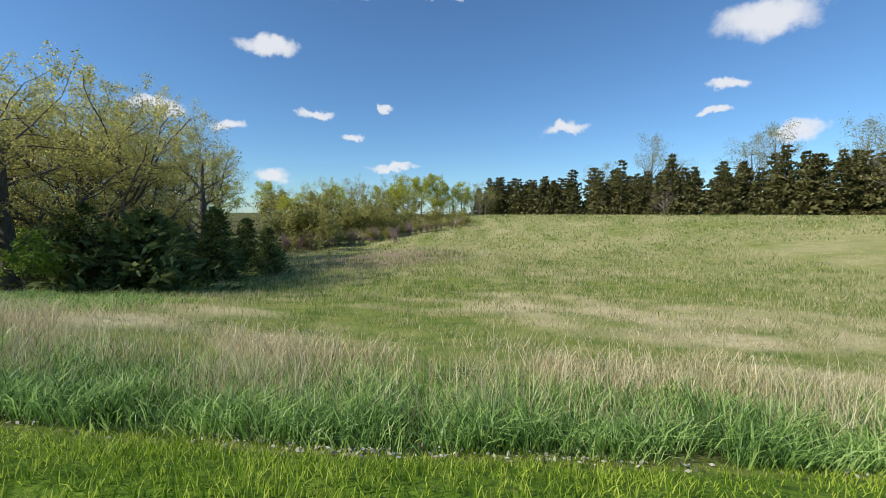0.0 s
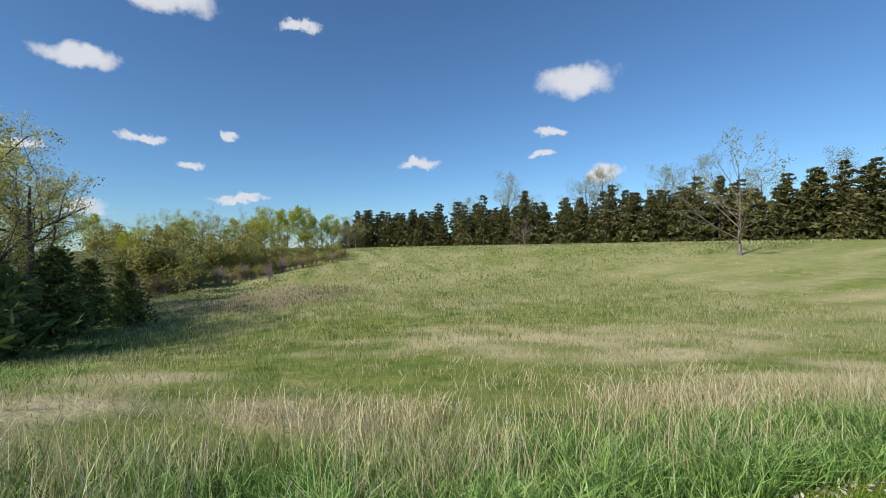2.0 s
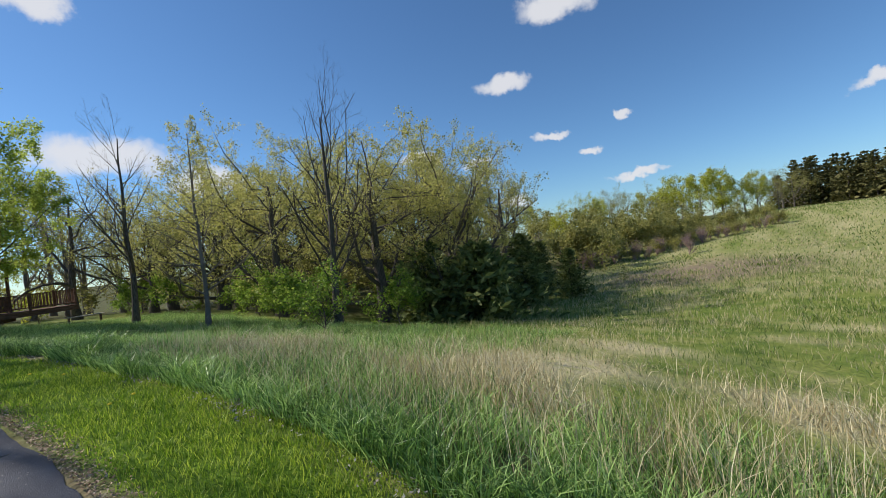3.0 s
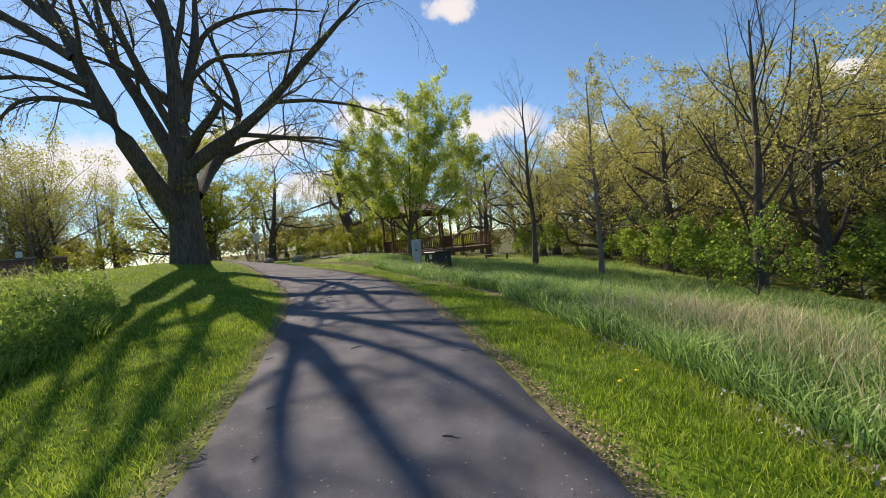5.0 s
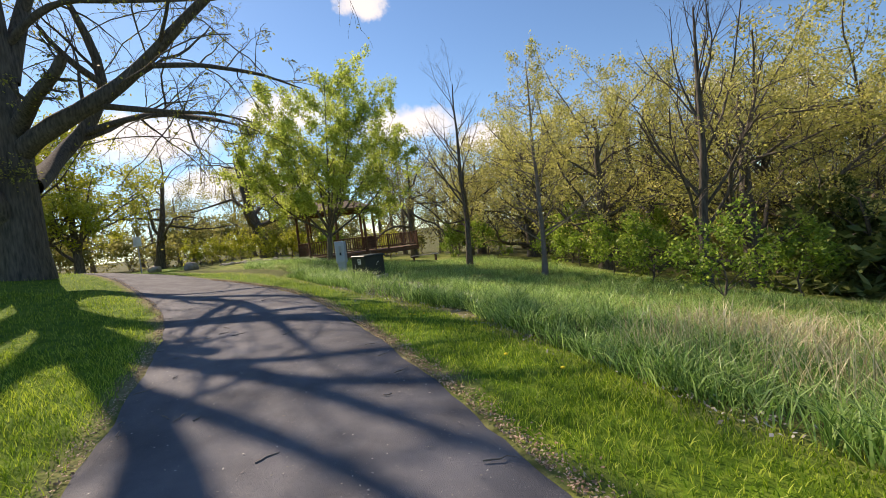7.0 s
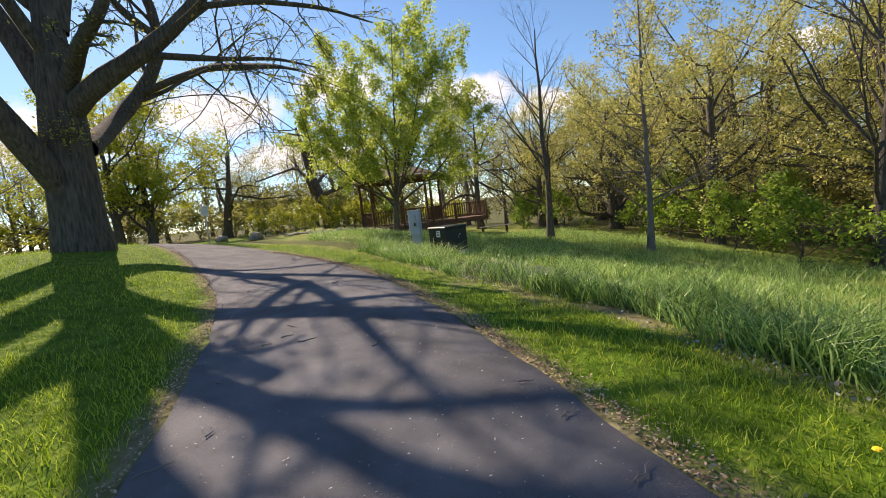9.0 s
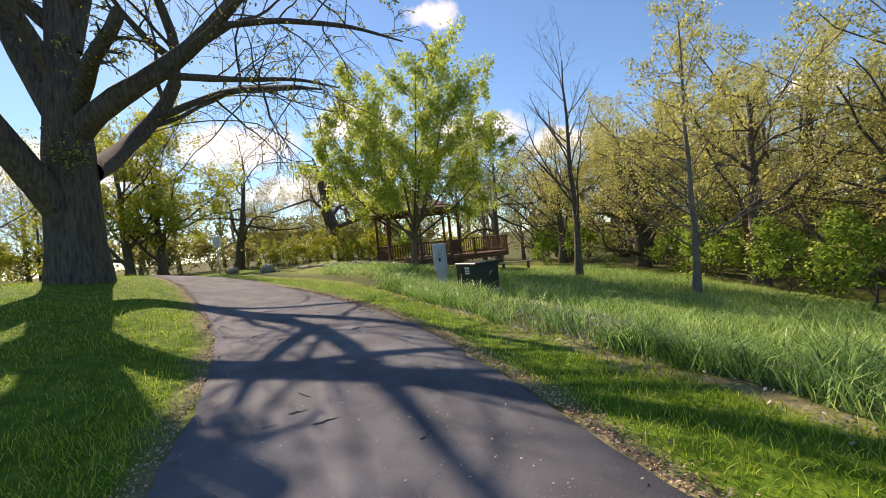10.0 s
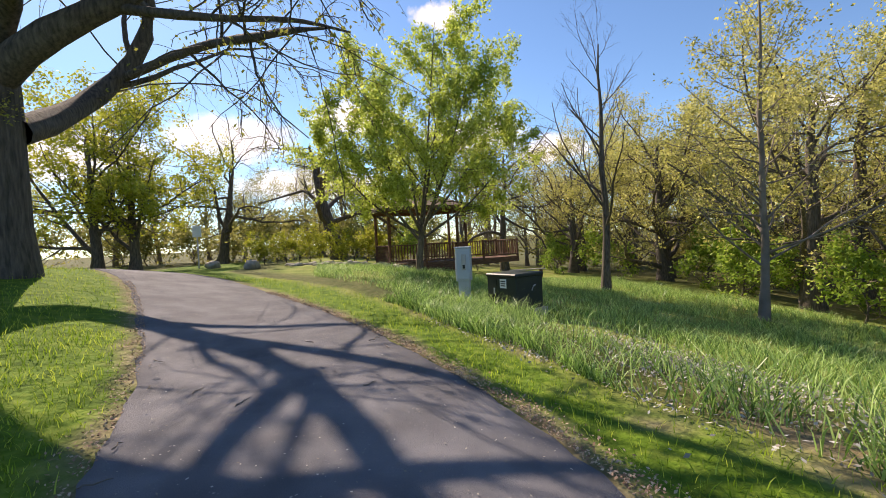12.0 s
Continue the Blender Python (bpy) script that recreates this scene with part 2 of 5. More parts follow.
def asphalt_material():
    m = mat("worn_asphalt", [(0.09, 0.09, 0.099), (0.13, 0.13, 0.141), (0.178, 0.177, 0.188)], 0.88, 2.2, 8, 0.6, 160, patch=0.75, patch_scale=0.6, spec=0.25)
    nt = m.node_tree
    b = nt.nodes["Principled BSDF"]
    tc = nt.nodes.new("ShaderNodeTexCoord")
    # pale grit and specks set in the tar
    vo = nt.nodes.new("ShaderNodeTexVoronoi")
    vo.inputs["Scale"].default_value = 40
    nt.links.new(tc.outputs["Object"], vo.inputs["Vector"])
    mr = nt.nodes.new("ShaderNodeMapRange")
    for key, v in (("From Min", 0.2), ("From Max", 0.05), ("To Min", 0.0), ("To Max", 0.55)):
        mr.inputs[key].default_value = v
    nt.links.new(vo.outputs["Distance"], mr.inputs["Value"])
    ns = nt.nodes.new("ShaderNodeTexNoise")
    ns.inputs["Scale"].default_value = 9
    nt.links.new(tc.outputs["Object"], ns.inputs["Vector"])
    th = nt.nodes.new("ShaderNodeMapRange")
    for key, v in (("From Min", 0.46), ("From Max", 0.6)):
        th.inputs[key].default_value = v
    nt.links.new(ns.outputs["Fac"], th.inputs["Value"])
    mu = nt.nodes.new("ShaderNodeMath")
    mu.operation = "MULTIPLY"
    nt.links.new(mr.outputs[0], mu.inputs[0])
    nt.links.new(th.outputs[0], mu.inputs[1])
    mx = nt.nodes.new("ShaderNodeMix")
    mx.data_type = "RGBA"
    mx.inputs["B"].default_value = (0.42, 0.4, 0.37, 1)
    old = b.inputs["Base Color"].links[0].from_socket
    nt.links.new(old, mx.inputs["A"])
    nt.links.new(mu.outputs[0], mx.inputs["Factor"])
    nt.links.new(mx.outputs["Result"], b.inputs["Base Color"])
    return m


def ground_material():
    """Lawn, meadow, leaf litter, bare earth and straw, laid by the weights stored on the ground."""
    m = bpy.data.materials.new("grassy_ground")
    m.use_nodes = True
    nt = m.node_tree
    b = nt.nodes["Principled BSDF"]
    b.inputs["Roughness"].default_value = 0.95
    b.inputs["Specular IOR Level"].default_value = 0.1
    tc = nt.nodes.new("ShaderNodeTexCoord")

    def tone(scale, detail, colors, lo=0.3, hi=0.7):
        nz = nt.nodes.new("ShaderNodeTexNoise")
        nz.inputs["Scale"].default_value, nz.inputs["Detail"].default_value, nz.inputs["Roughness"].default_value = scale, detail, 0.65
        nt.links.new(tc.outputs["Object"], nz.inputs["Vector"])
        r = nt.nodes.new("ShaderNodeValToRGB")
        els = r.color_ramp.elements
        while len(els) < len(colors):
            els.new(0.5)
        for i, c in enumerate(colors):
            els[i].position = lo + (hi - lo) * i / (len(colors) - 1)
            els[i].color = (*c, 1)
        nt.links.new(nz.outputs["Fac"], r.inputs["Fac"])
        return r.outputs["Color"]

    def blend(a, c, fac):
        mx = nt.nodes.new("ShaderNodeMix")
        mx.data_type = "RGBA"
        nt.links.new(a, mx.inputs["A"])
        nt.links.new(c, mx.inputs["B"])
        nt.links.new(fac, mx.inputs["Factor"])
        return mx.outputs["Result"]

    def weight(name):
        at = nt.nodes.new("ShaderNodeAttribute")
        at.attribute_name = name
        return at.outputs["Fac"]

    base = tone(0.9, 9, [(0.08, 0.125, 0.025), (0.15, 0.205, 0.04), (0.22, 0.25, 0.06), (0.34, 0.32, 0.13)])
    base = blend(base, tone(2.5, 8, [(0.390, 0.325, 0.169), (0.546, 0.468, 0.273), (0.390, 0.377, 0.143)]), weight("straw"))
    base = blend(base, tone(3.0, 8, [(0.17, 0.13, 0.09), (0.26, 0.2, 0.14), (0.24, 0.22, 0.1)]), weight("scrub"))
    base = blend(base, tone(5, 8, [(0.045, 0.09, 0.01), (0.095, 0.17, 0.015), (0.18, 0.24, 0.035)]), weight("lawn"))
    # near-black tones stand in for the shade between blades of tall grass
    base = blend(base, tone(6, 8, [(0.03, 0.04, 0.012), (0.07, 0.08, 0.025), (0.14, 0.12, 0.06)]), weight("grass_shade"))
    base = blend(base, tone(8, 8, [(0.16, 0.11, 0.075), (0.27, 0.195, 0.135), (0.38, 0.3, 0.21)]), weight("earth"))
    base = blend(base, tone(1.6, 8, [(0.065, 0.078, 0.026), (0.104, 0.111, 0.039), (0.169, 0.143, 0.078)]), weight("woods"))
    nt.links.new(base, b.inputs["Base Color"])
    n2 = nt.nodes.new("ShaderNodeTexNoise")
    n2.inputs["Scale"].default_value, n2.inputs["Detail"].default_value = 7, 6
    nt.links.new(tc.outputs["Object"], n2.inputs["Vector"])
    bp = nt.nodes.new("ShaderNodeBump")
    bp.inputs["Strength"].default_value, bp.inputs["Distance"].default_value = 0.9, 0.08
    nt.links.new(n2.outputs["Fac"], bp.inputs["Height"])
    nt.links.new(bp.outputs[0], b.inputs["Normal"])
    return m


ASPHALT, GROUND = asphalt_material(), ground_material()


# ---- mesh helpers ----
def part(name, data, material, parent=None, label="", smooth=False):
    """Links a mesh, given as a bmesh or as (points, faces), as one object under its thing."""
    me = bpy.data.meshes.new(name)
    if isinstance(data, bmesh.types.BMesh):
        data.to_mesh(me)
        data.free()
    else:
        me.from_pydata(np.asarray(data[0]).tolist(), [], data[1].tolist() if isinstance(data[1], np.ndarray) else data[1])
    if smooth:
        me.polygons.foreach_set("use_smooth", np.ones(len(me.polygons), bool))
    me.materials.append(material)
    ob = new(name, me)
    if parent:
        ob.parent = parent
    if label:
        ob["label"] = label
    return ob


def thing(name, m, label, category, group="", kind=""):
    ob = new(name)
    ob.empty_display_size = 0.2
    ob.matrix_world = m
    return tagged(ob, label, category, group, kind)


def box_bm(bm, size, at=(0, 0, 0), bevel=0.01, turn=None):
    """A bevelled box of that size, its middle at that place."""
    m = Matrix.Translation(at) @ (turn or Matrix()) @ Matrix.Diagonal((*size, 1))
    vs = bmesh.ops.create_cube(bm, size=1, matrix=m)["verts"]
    if bevel:
        es = list({e for v in vs for e in v.link_edges})
        bmesh.ops.bevel(bm, geom=es, offset=bevel, segments=1, affect="EDGES")
    return bm


def box(size, at=(0, 0, 0), bevel=0.01, turn=None):
    return box_bm(bmesh.new(), size, at, bevel, turn)


def smooth01(t):
    t = np.clip(t, 0, 1)
    return t * t * (3 - 2 * t)


def wave(x, y, scale, seed=0.0):
    """A cheap smooth noise of the plan, about -1 to 1."""
    x, y = np.asarray(x) / scale + seed * 7.3, np.asarray(y) / scale - seed * 3.1
    return (np.sin(x * 1.7 + 1.3 * np.sin(y * 1.1 + seed)) + np.sin(y * 1.9 + 1.2 * np.sin(x * 0.9 - seed)) + np.sin((x + y) * 1.3 + 2 * np.sin((x - y) * 0.6))) / 3


# ---- the lie of the land ----
def height(x, y):
    x, y = np.asarray(x, float), np.asarray(y, float)
    p = 0.27 - 0.03 * np.clip(x, -28, 30)
    left = 0.85 * smooth01((-x - 6) / 16) * smooth01((-y - 0.6) / 5.5) * (1 - 0.85 * smooth01((-x - 25) / 11) * smooth01((y + 15) / 5)) * (1 - 0.8 * smooth01((-x - 32) / 14))
    bank = -0.45 * smooth01((x + 10) / 8) * smooth01((y - 1.7) / 1.6)
    near = p + left + bank - 0.02 * smooth01((y - 1) / 1.5) - 1.25 * smooth01((y - 2.2 + 2.0 * smooth01((-x - 15) / 8)) / (9.5 + 1.5 * smooth01((-x - 15) / 8))) - 0.6 * smooth01((-y - 14) / 25)
    field = -2.4 + 3.9 * smooth01((y - 38) / 85 + np.clip(x - 4, 0, None) / 70) - 0.7 * smooth01(-x / 15) * smooth01((y - 15) / 20) + 1.3 * smooth01((-x - 18) / 20)
    b = smooth01((y - 8) / 16)
    return near * (1 - b) + field * b


def centre(x):
    """The middle line of the footpath."""
    f = lambda v: np.interp(v, CENTRE_X, CENTRE_Y)
    x = np.asarray(x, float)
    return (f(x - 1.6) + f(x - 0.8) + f(x) + f(x + 0.8) + f(x + 1.6)) / 5


CENTRE_X = [-60, -45, -38, -34, -31.5, -29.5, -27, -25, -22.5, -20, -17, -13, -9, -6, -3, 0, 10, 40]
CENTRE_Y = [-42, -25, -15.5, -10.2, -6.9, -4.5, -2.65, -1.75, -0.75, 0.1, 0.6, 0.83, 0.8, 0.5, -0.3, -1.5, -6, -20]


def off_path(x, y):
    """Metres to the right of the footpath's middle."""
    slope = (centre(np.asarray(x) + 0.5) - centre(np.asarray(x) - 0.5))
    return (y - centre(x)) / np.sqrt(1 + slope * slope)


def lawn_edge(x):
    return np.interp(x, [-34, -28, -24, -20.4, -18.7, -16, -13, -9, -6, -3, 1, 12], [-3.5, -0.4, 1.4, 2.3, 2.7, 3.3, 3.6, 3.45, 3.25, 3.05, 3.0, 3.2]) + 0.12 * wave(x, x * 0, 0.8)


def weeds(x, y):
    """1 inside the tall weeds to the left of the footpath."""
    edge = np.interp(x, [-22, -19.7, -16.4, -14.4, -13.2, -10.8, -6, -3, 0], [-8.5, -5.8, -3.75, -2.95, -3.2, -3.2, -3.6, -4.6, -7.5])
    d = np.minimum(edge - y, y + 11.5) + 0.14 * wave(x, y, 0.6, 2)
    return smooth01(d / 0.25 + 0.3)


def rut(x, y):
    """1 on the strip of bare soil that crosses the verge."""
    along = np.clip((x + 20.0) / 4.4, 0, 1)
    d = np.abs(y - (1.72 + 1.75 * along)) - 0.02 - 0.14 * along ** 2 + 0.06 * wave(x, y, 0.3, 4)
    return smooth01(-d / 0.12 + 0.3) * smooth01((x + 19.4) / 1.2) * smooth01((-14.6 - x) / 0.8)


HALF = 1.28


def build_ground():
    def steps(lo, hi, fine, far):
        inner = list(np.arange(lo, hi + 1e-6, fine))
        up, s = [], fine
        while (up[-1] if up else hi) < far:
            s *= 1.16
            up.append((up[-1] if up else hi) + s)
        down, s = [], fine
        while (down[-1] if down else lo) > -far:
            s *= 1.16
            down.append((down[-1] if down else lo) - s)
        return np.array(down[::-1] + inner + up)
    xs, ys = steps(-36, 8, 0.24, 2500), steps(-10, 18, 0.24, 2500)
    X, Y = np.meshgrid(xs, ys)
    Z = height(X, Y)
    d = off_path(X, Y)
    under = smooth01((HALF - 0.05 - np.abs(d)) / 0.12)
    rough = 0.015 * wave(X, Y, 0.35) + 0.05 * wave(X, Y, 2.3, 1)
    meadow = smooth01((Y - lawn_edge(X)) / 0.6)
    Z = Z + rough * (0.25 + 0.75 * meadow) * (1 - under) - 0.05 * under
    n, k = len(ys), len(xs)
    i = np.arange(n * k).reshape(n, k)
    faces = np.stack([i[:-1, :-1], i[:-1, 1:], i[1:, 1:], i[1:, :-1]], -1).reshape(-1, 4)
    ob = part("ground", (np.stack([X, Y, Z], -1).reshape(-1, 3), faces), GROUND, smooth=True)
    tagged(ob, "rolling ground with mown lawn, rough meadow and bare earth", "ground", kind="structure")
    lawn = smooth01((lawn_edge(X) - Y) / 0.25) * (1 - weeds(X, Y)) * smooth01((Y + 26) / 4)
    earth = np.maximum(smooth01((0.18 - np.abs(np.abs(d) - HALF - 0.02 + 0.06 * wave(X, Y, 0.5))) / 0.14) * 0.75,
                       smooth01((0.3 - np.abs(Y - lawn_edge(X) - 0.05)) / 0.25) * (0.08 + 0.5 * wave(X, Y, 0.7, 3)))
    trench = smooth01((1.0 - ((X + 17.6) / 1.7) ** 2 - ((Y - 3.3 + 0.3 * (X + 17.6)) / 0.35) ** 2) / 0.5)
    earth = np.maximum(earth, np.maximum(trench * 0.6, rut(X, Y) * 0.75))
    straw = smooth01(0.5 + 0.9 * wave(X, Y, 4.5, 4) + 0.7 * wave(X, Y, 1.3, 5) - 0.4) * meadow * smooth01((X + 12) / 5) * (1 - 0.6 * smooth01((Y - 22) / 15)) * (1 - 0.85 * smooth01((X - 12) / 8))
    straw = np.maximum(straw, smooth01((1.0 - ((X - 9) / 9) ** 2 - ((Y - 15) / 5.0) ** 2) * 1.5) * (0.55 + 0.45 * wave(X, Y, 1.2, 6)) * meadow)
    far = np.maximum(smooth01((Y - 26) / 20), smooth01((X - 13) / 9) * meadow) * (0.32 + 0.3 * wave(X, Y, 1.1, 9) + 0.25 * wave(X, Y * 2.2, 3.5, 2))
    straw = np.maximum(straw, far)
    scrub = smooth01(1.2 - ((X + 7) / 9) ** 2 - ((Y - 43) / 9) ** 2)
    woods = np.maximum(smooth01((-X - 26 + 0.2 * Y) / 6) * smooth01((Y - 15) / 6), smooth01((-X - 46) / 6))
    woods = np.maximum(woods, smooth01((-Y - 22) / 6))
    # shade painted into the ground colour beneath the tall border grass and weeds
    grass_shade = np.maximum(smooth01((Y - lawn_edge(X)) / 0.3) * smooth01((lawn_edge(X) + 2.4 - Y) / 1.6) * 0.85, weeds(X, Y) * 0.8)
    for name, w in (("lawn", lawn), ("grass_shade", grass_shade), ("earth", earth), ("straw", straw), ("scrub", scrub), ("woods", woods)):
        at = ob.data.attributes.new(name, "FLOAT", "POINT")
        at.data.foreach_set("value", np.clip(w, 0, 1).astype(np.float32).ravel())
    return ob


def build_footpath():
    xs = np.arange(-52, 16, 0.2)
    cx = np.stack([xs, centre(xs)], -1)
    tan = np.gradient(cx, axis=0)
    tan /= np.linalg.norm(tan, axis=1)[:, None]
    nor = np.stack([-tan[:, 1], tan[:, 0]], -1)
    across = np.array([-1.0, -0.985, -0.7, -0.35, 0, 0.35, 0.7, 0.985, 1.0])
    drop = np.array([-0.07, 0.0, 0.012, 0.018, 0.02, 0.018, 0.012, 0.0, -0.07])
    w = HALF + 0.035 * wave(xs, xs * 0.3, 0.45) + 0.03 * wave(xs, xs, 0.17, 2)
    P = cx[:, None] + nor[:, None] * (across[None, :, None] * w[:, None, None])
    Z = height(P[..., 0], P[..., 1]) + drop + 0.012
    n, k = Z.shape
    i = np.arange(n * k).reshape(n, k)
    faces = np.stack([i[:-1, :-1], i[1:, :-1], i[1:, 1:], i[:-1, 1:]], -1).reshape(-1, 4)
    ob = part("footpath", (np.concatenate([P, Z[..., None]], -1).reshape(-1, 3), faces), ASPHALT, smooth=True)
    return tagged(ob, "worn grey asphalt footpath curving between grass verges", "footpath", kind="structure")


build_ground()
build_footpath()


# ---- trees ----
def unit(v):
    return v / np.maximum(np.linalg.norm(v, axis=-1, keepdims=True), 1e-9)


def tubes(P, R, k):
    """Tapered tubes along polylines P (many, points, 3) with radii R."""
    T = unit(np.gradient(P, axis=1))
    ref = np.where(np.abs(T[..., 2:3]) > 0.9, np.array([1.0, 0, 0]), np.array([0, 0, 1.0]))
    U = unit(np.cross(T, ref))
    V = np.cross(T, U)
    a = np.arange(k) * 2 * np.pi / k
    ring = P[:, :, None] + R[:, :, None, None] * (np.cos(a)[:, None] * U[:, :, None] + np.sin(a)[:, None] * V[:, :, None])
    b, n = P.shape[:2]
    i = np.arange(b * n * k).reshape(b, n, k)
    j = np.roll(i, -1, axis=2)
    f = np.stack([i[:, :-1], j[:, :-1], j[:, 1:], i[:, 1:]], -1).reshape(-1, 4)
    return ring.reshape(-1, 3), f


def branch_out(rng, P, R, kids, seg, angle, ratio, rr, wander, lift, t0=0.25, fall=0.5, flat=0.0):
    """Children of the polylines P: each starts on its parent and grows away from it."""
    b, n = P.shape[:2]
    L = np.linalg.norm(np.diff(P, axis=1), axis=2).sum(1)
    par = np.repeat(np.arange(b), kids)
    t = t0 + (1 - t0) * ((np.tile(np.arange(kids), b) + rng.random(b * kids)) / kids)
    u = np.clip(t * (n - 1), 0, n - 1.001)
    i0 = u.astype(int)
    w = (u - i0)[:, None]
    at = P[par, i0] * (1 - w) + P[par, i0 + 1] * w
    rad = R[par, i0] * (1 - w[:, 0]) + R[par, i0 + 1] * w[:, 0]
    T = unit(P[par, i0 + 1] - P[par, i0])
    side = unit(np.cross(T, rng.normal(size=T.shape)))
    if flat:
        side[:, 2] *= 1 - flat
        side = unit(side)
    a = np.radians(rng.normal(angle, angle * 0.22, len(t)))[:, None]
    d = np.cos(a) * T + np.sin(a) * side
    ln = L[par] * ratio * (1 - fall * (t - t0) / (1 - t0 + 1e-6)) * rng.uniform(0.65, 1.2, len(t))
    pts = [at]
    for s in range(seg):
        d = unit(d + wander * rng.normal(size=d.shape) + np.array([0, 0, lift]))
        pts.append(pts[-1] + d * (ln / seg)[:, None])
    C = np.stack(pts, 1)
    r0 = np.maximum(rad * rr, 0.003)
    CR = r0[:, None] * np.linspace(1, 0.25, seg + 1)[None]
    return C, CR


def leaves(rng, P, per, size, spread, flat=0.4):
    """Small pointed leaves scattered along the polylines P."""
    b, n = P.shape[:2]
    par = np.repeat(np.arange(b), per)
    u = rng.uniform(0.2, 1, len(par)) * (n - 1) * 0.9999
    i0 = u.astype(int)
    w = (u - i0)[:, None]
    c = P[par, i0] * (1 - w) + P[par, np.minimum(i0 + 1, n - 1)] * w + rng.normal(size=(len(par), 3)) * spread
    nrm = unit(rng.normal(size=c.shape) + np.array([0, 0, flat * 2]))
    a = unit(np.cross(nrm, rng.normal(size=c.shape)))
    s = (size * rng.uniform(0.6, 1.35, len(par)))[:, None]
    bvec = np.cross(nrm, a) * s * 0.55
    a = a * s
    V = np.stack([c - a, c + bvec, c + a, c - bvec], 1).reshape(-1, 3)
    return V, np.arange(len(V)).reshape(-1, 4)


def merged(pieces):
    vs, fs, o = [], [], 0
    for v, f in pieces:
        vs.append(v)
        fs.append(f + o)
        o += len(v)
    return np.concatenate(vs), np.concatenate(fs)


def stem(points, radii, n):
    """A smooth stem of n points through a few given ones."""
    points, radii = np.array(points, float), np.array(radii, float)
    s = np.r_[0, np.cumsum(np.linalg.norm(np.diff(points, axis=0), axis=1))]
    t = np.linspace(0, s[-1], n)
    P = np.stack([np.interp(t, s, points[:, k]) for k in range(3)], -1)
    for _ in range(2):
        P[1:-1] = (P[:-2] + 2 * P[1:-1] + P[2:]) / 4
    return P[None], np.interp(t, s, radii)[None]


def make_tree(name, m, label, seed, tall, radius, levels, bark, leaf=None, leaf_spec=None, lean=(0, 0), category="tree", group="", crown_label="", sides=(10, 6, 4, 3, 3), trunk=None, twig_mat=None, stems=None):
    """levels: for each order of branching the arguments of branch_out. leaf_spec: leaves a twig, size, spread."""
    rng = np.random.default_rng(seed)
    ob = thing(name, m, label, category, group)
    if trunk is None:
        k = 9
        z = np.linspace(-0.15, tall, k)
        P = np.stack([lean[0] * z / tall, lean[1] * z / tall, z], -1)
        P[1:, :2] += np.cumsum(rng.normal(0, 0.012 * tall, (k - 1, 2)), 0) * 0.5
        R = radius * np.linspace(1, 0.12, k) ** 0.9
        R[0] *= 1.35
        P, R = P[None], R[None]
    else:
        P, R = trunk
    part("trunk", tubes(P, R, sides[0]), bark, ob, smooth=True)
    if stems is not None:
        P, R = stems
        for k in range(len(P)):
            part("limb", tubes(P[k:k + 1], R[k:k + 1], 7), bark, ob, smooth=True)
    wood, twigs = [], []
    for n, spec in enumerate(levels):
        P, R = branch_out(rng, P, R, **spec)
        (twigs if n >= 2 or n == len(levels) - 1 else wood).append(tubes(P, R, sides[min(n + 1, 4)]))
    if wood:
        tagged(part("branch_work", merged(wood), bark, ob, smooth=True), kind="stuff")
    if twigs:
        tagged(part("twig_work", merged(twigs), twig_mat or bark, ob), kind="stuff")
    if leaf:
        part("crown", leaves(rng, P, *leaf_spec), leaf, ob, crown_label)
    return ob


def place(x, y, turn=0.0, size=1.0, dz=0.0):
    return Matrix.LocRotScale((x, y, float(height(x, y)) + dz), Euler((0, 0, turn)), (size, size, size))


def copy_at(ob, x, y, turn, size):
    c = copy_thing(ob, Matrix.LocRotScale((x, y, float(height(x, y)) - 0.05), Euler((0, 0, turn)), None))
    c.scale = (size, size, size * random.uniform(0.9, 1.12))
    return c


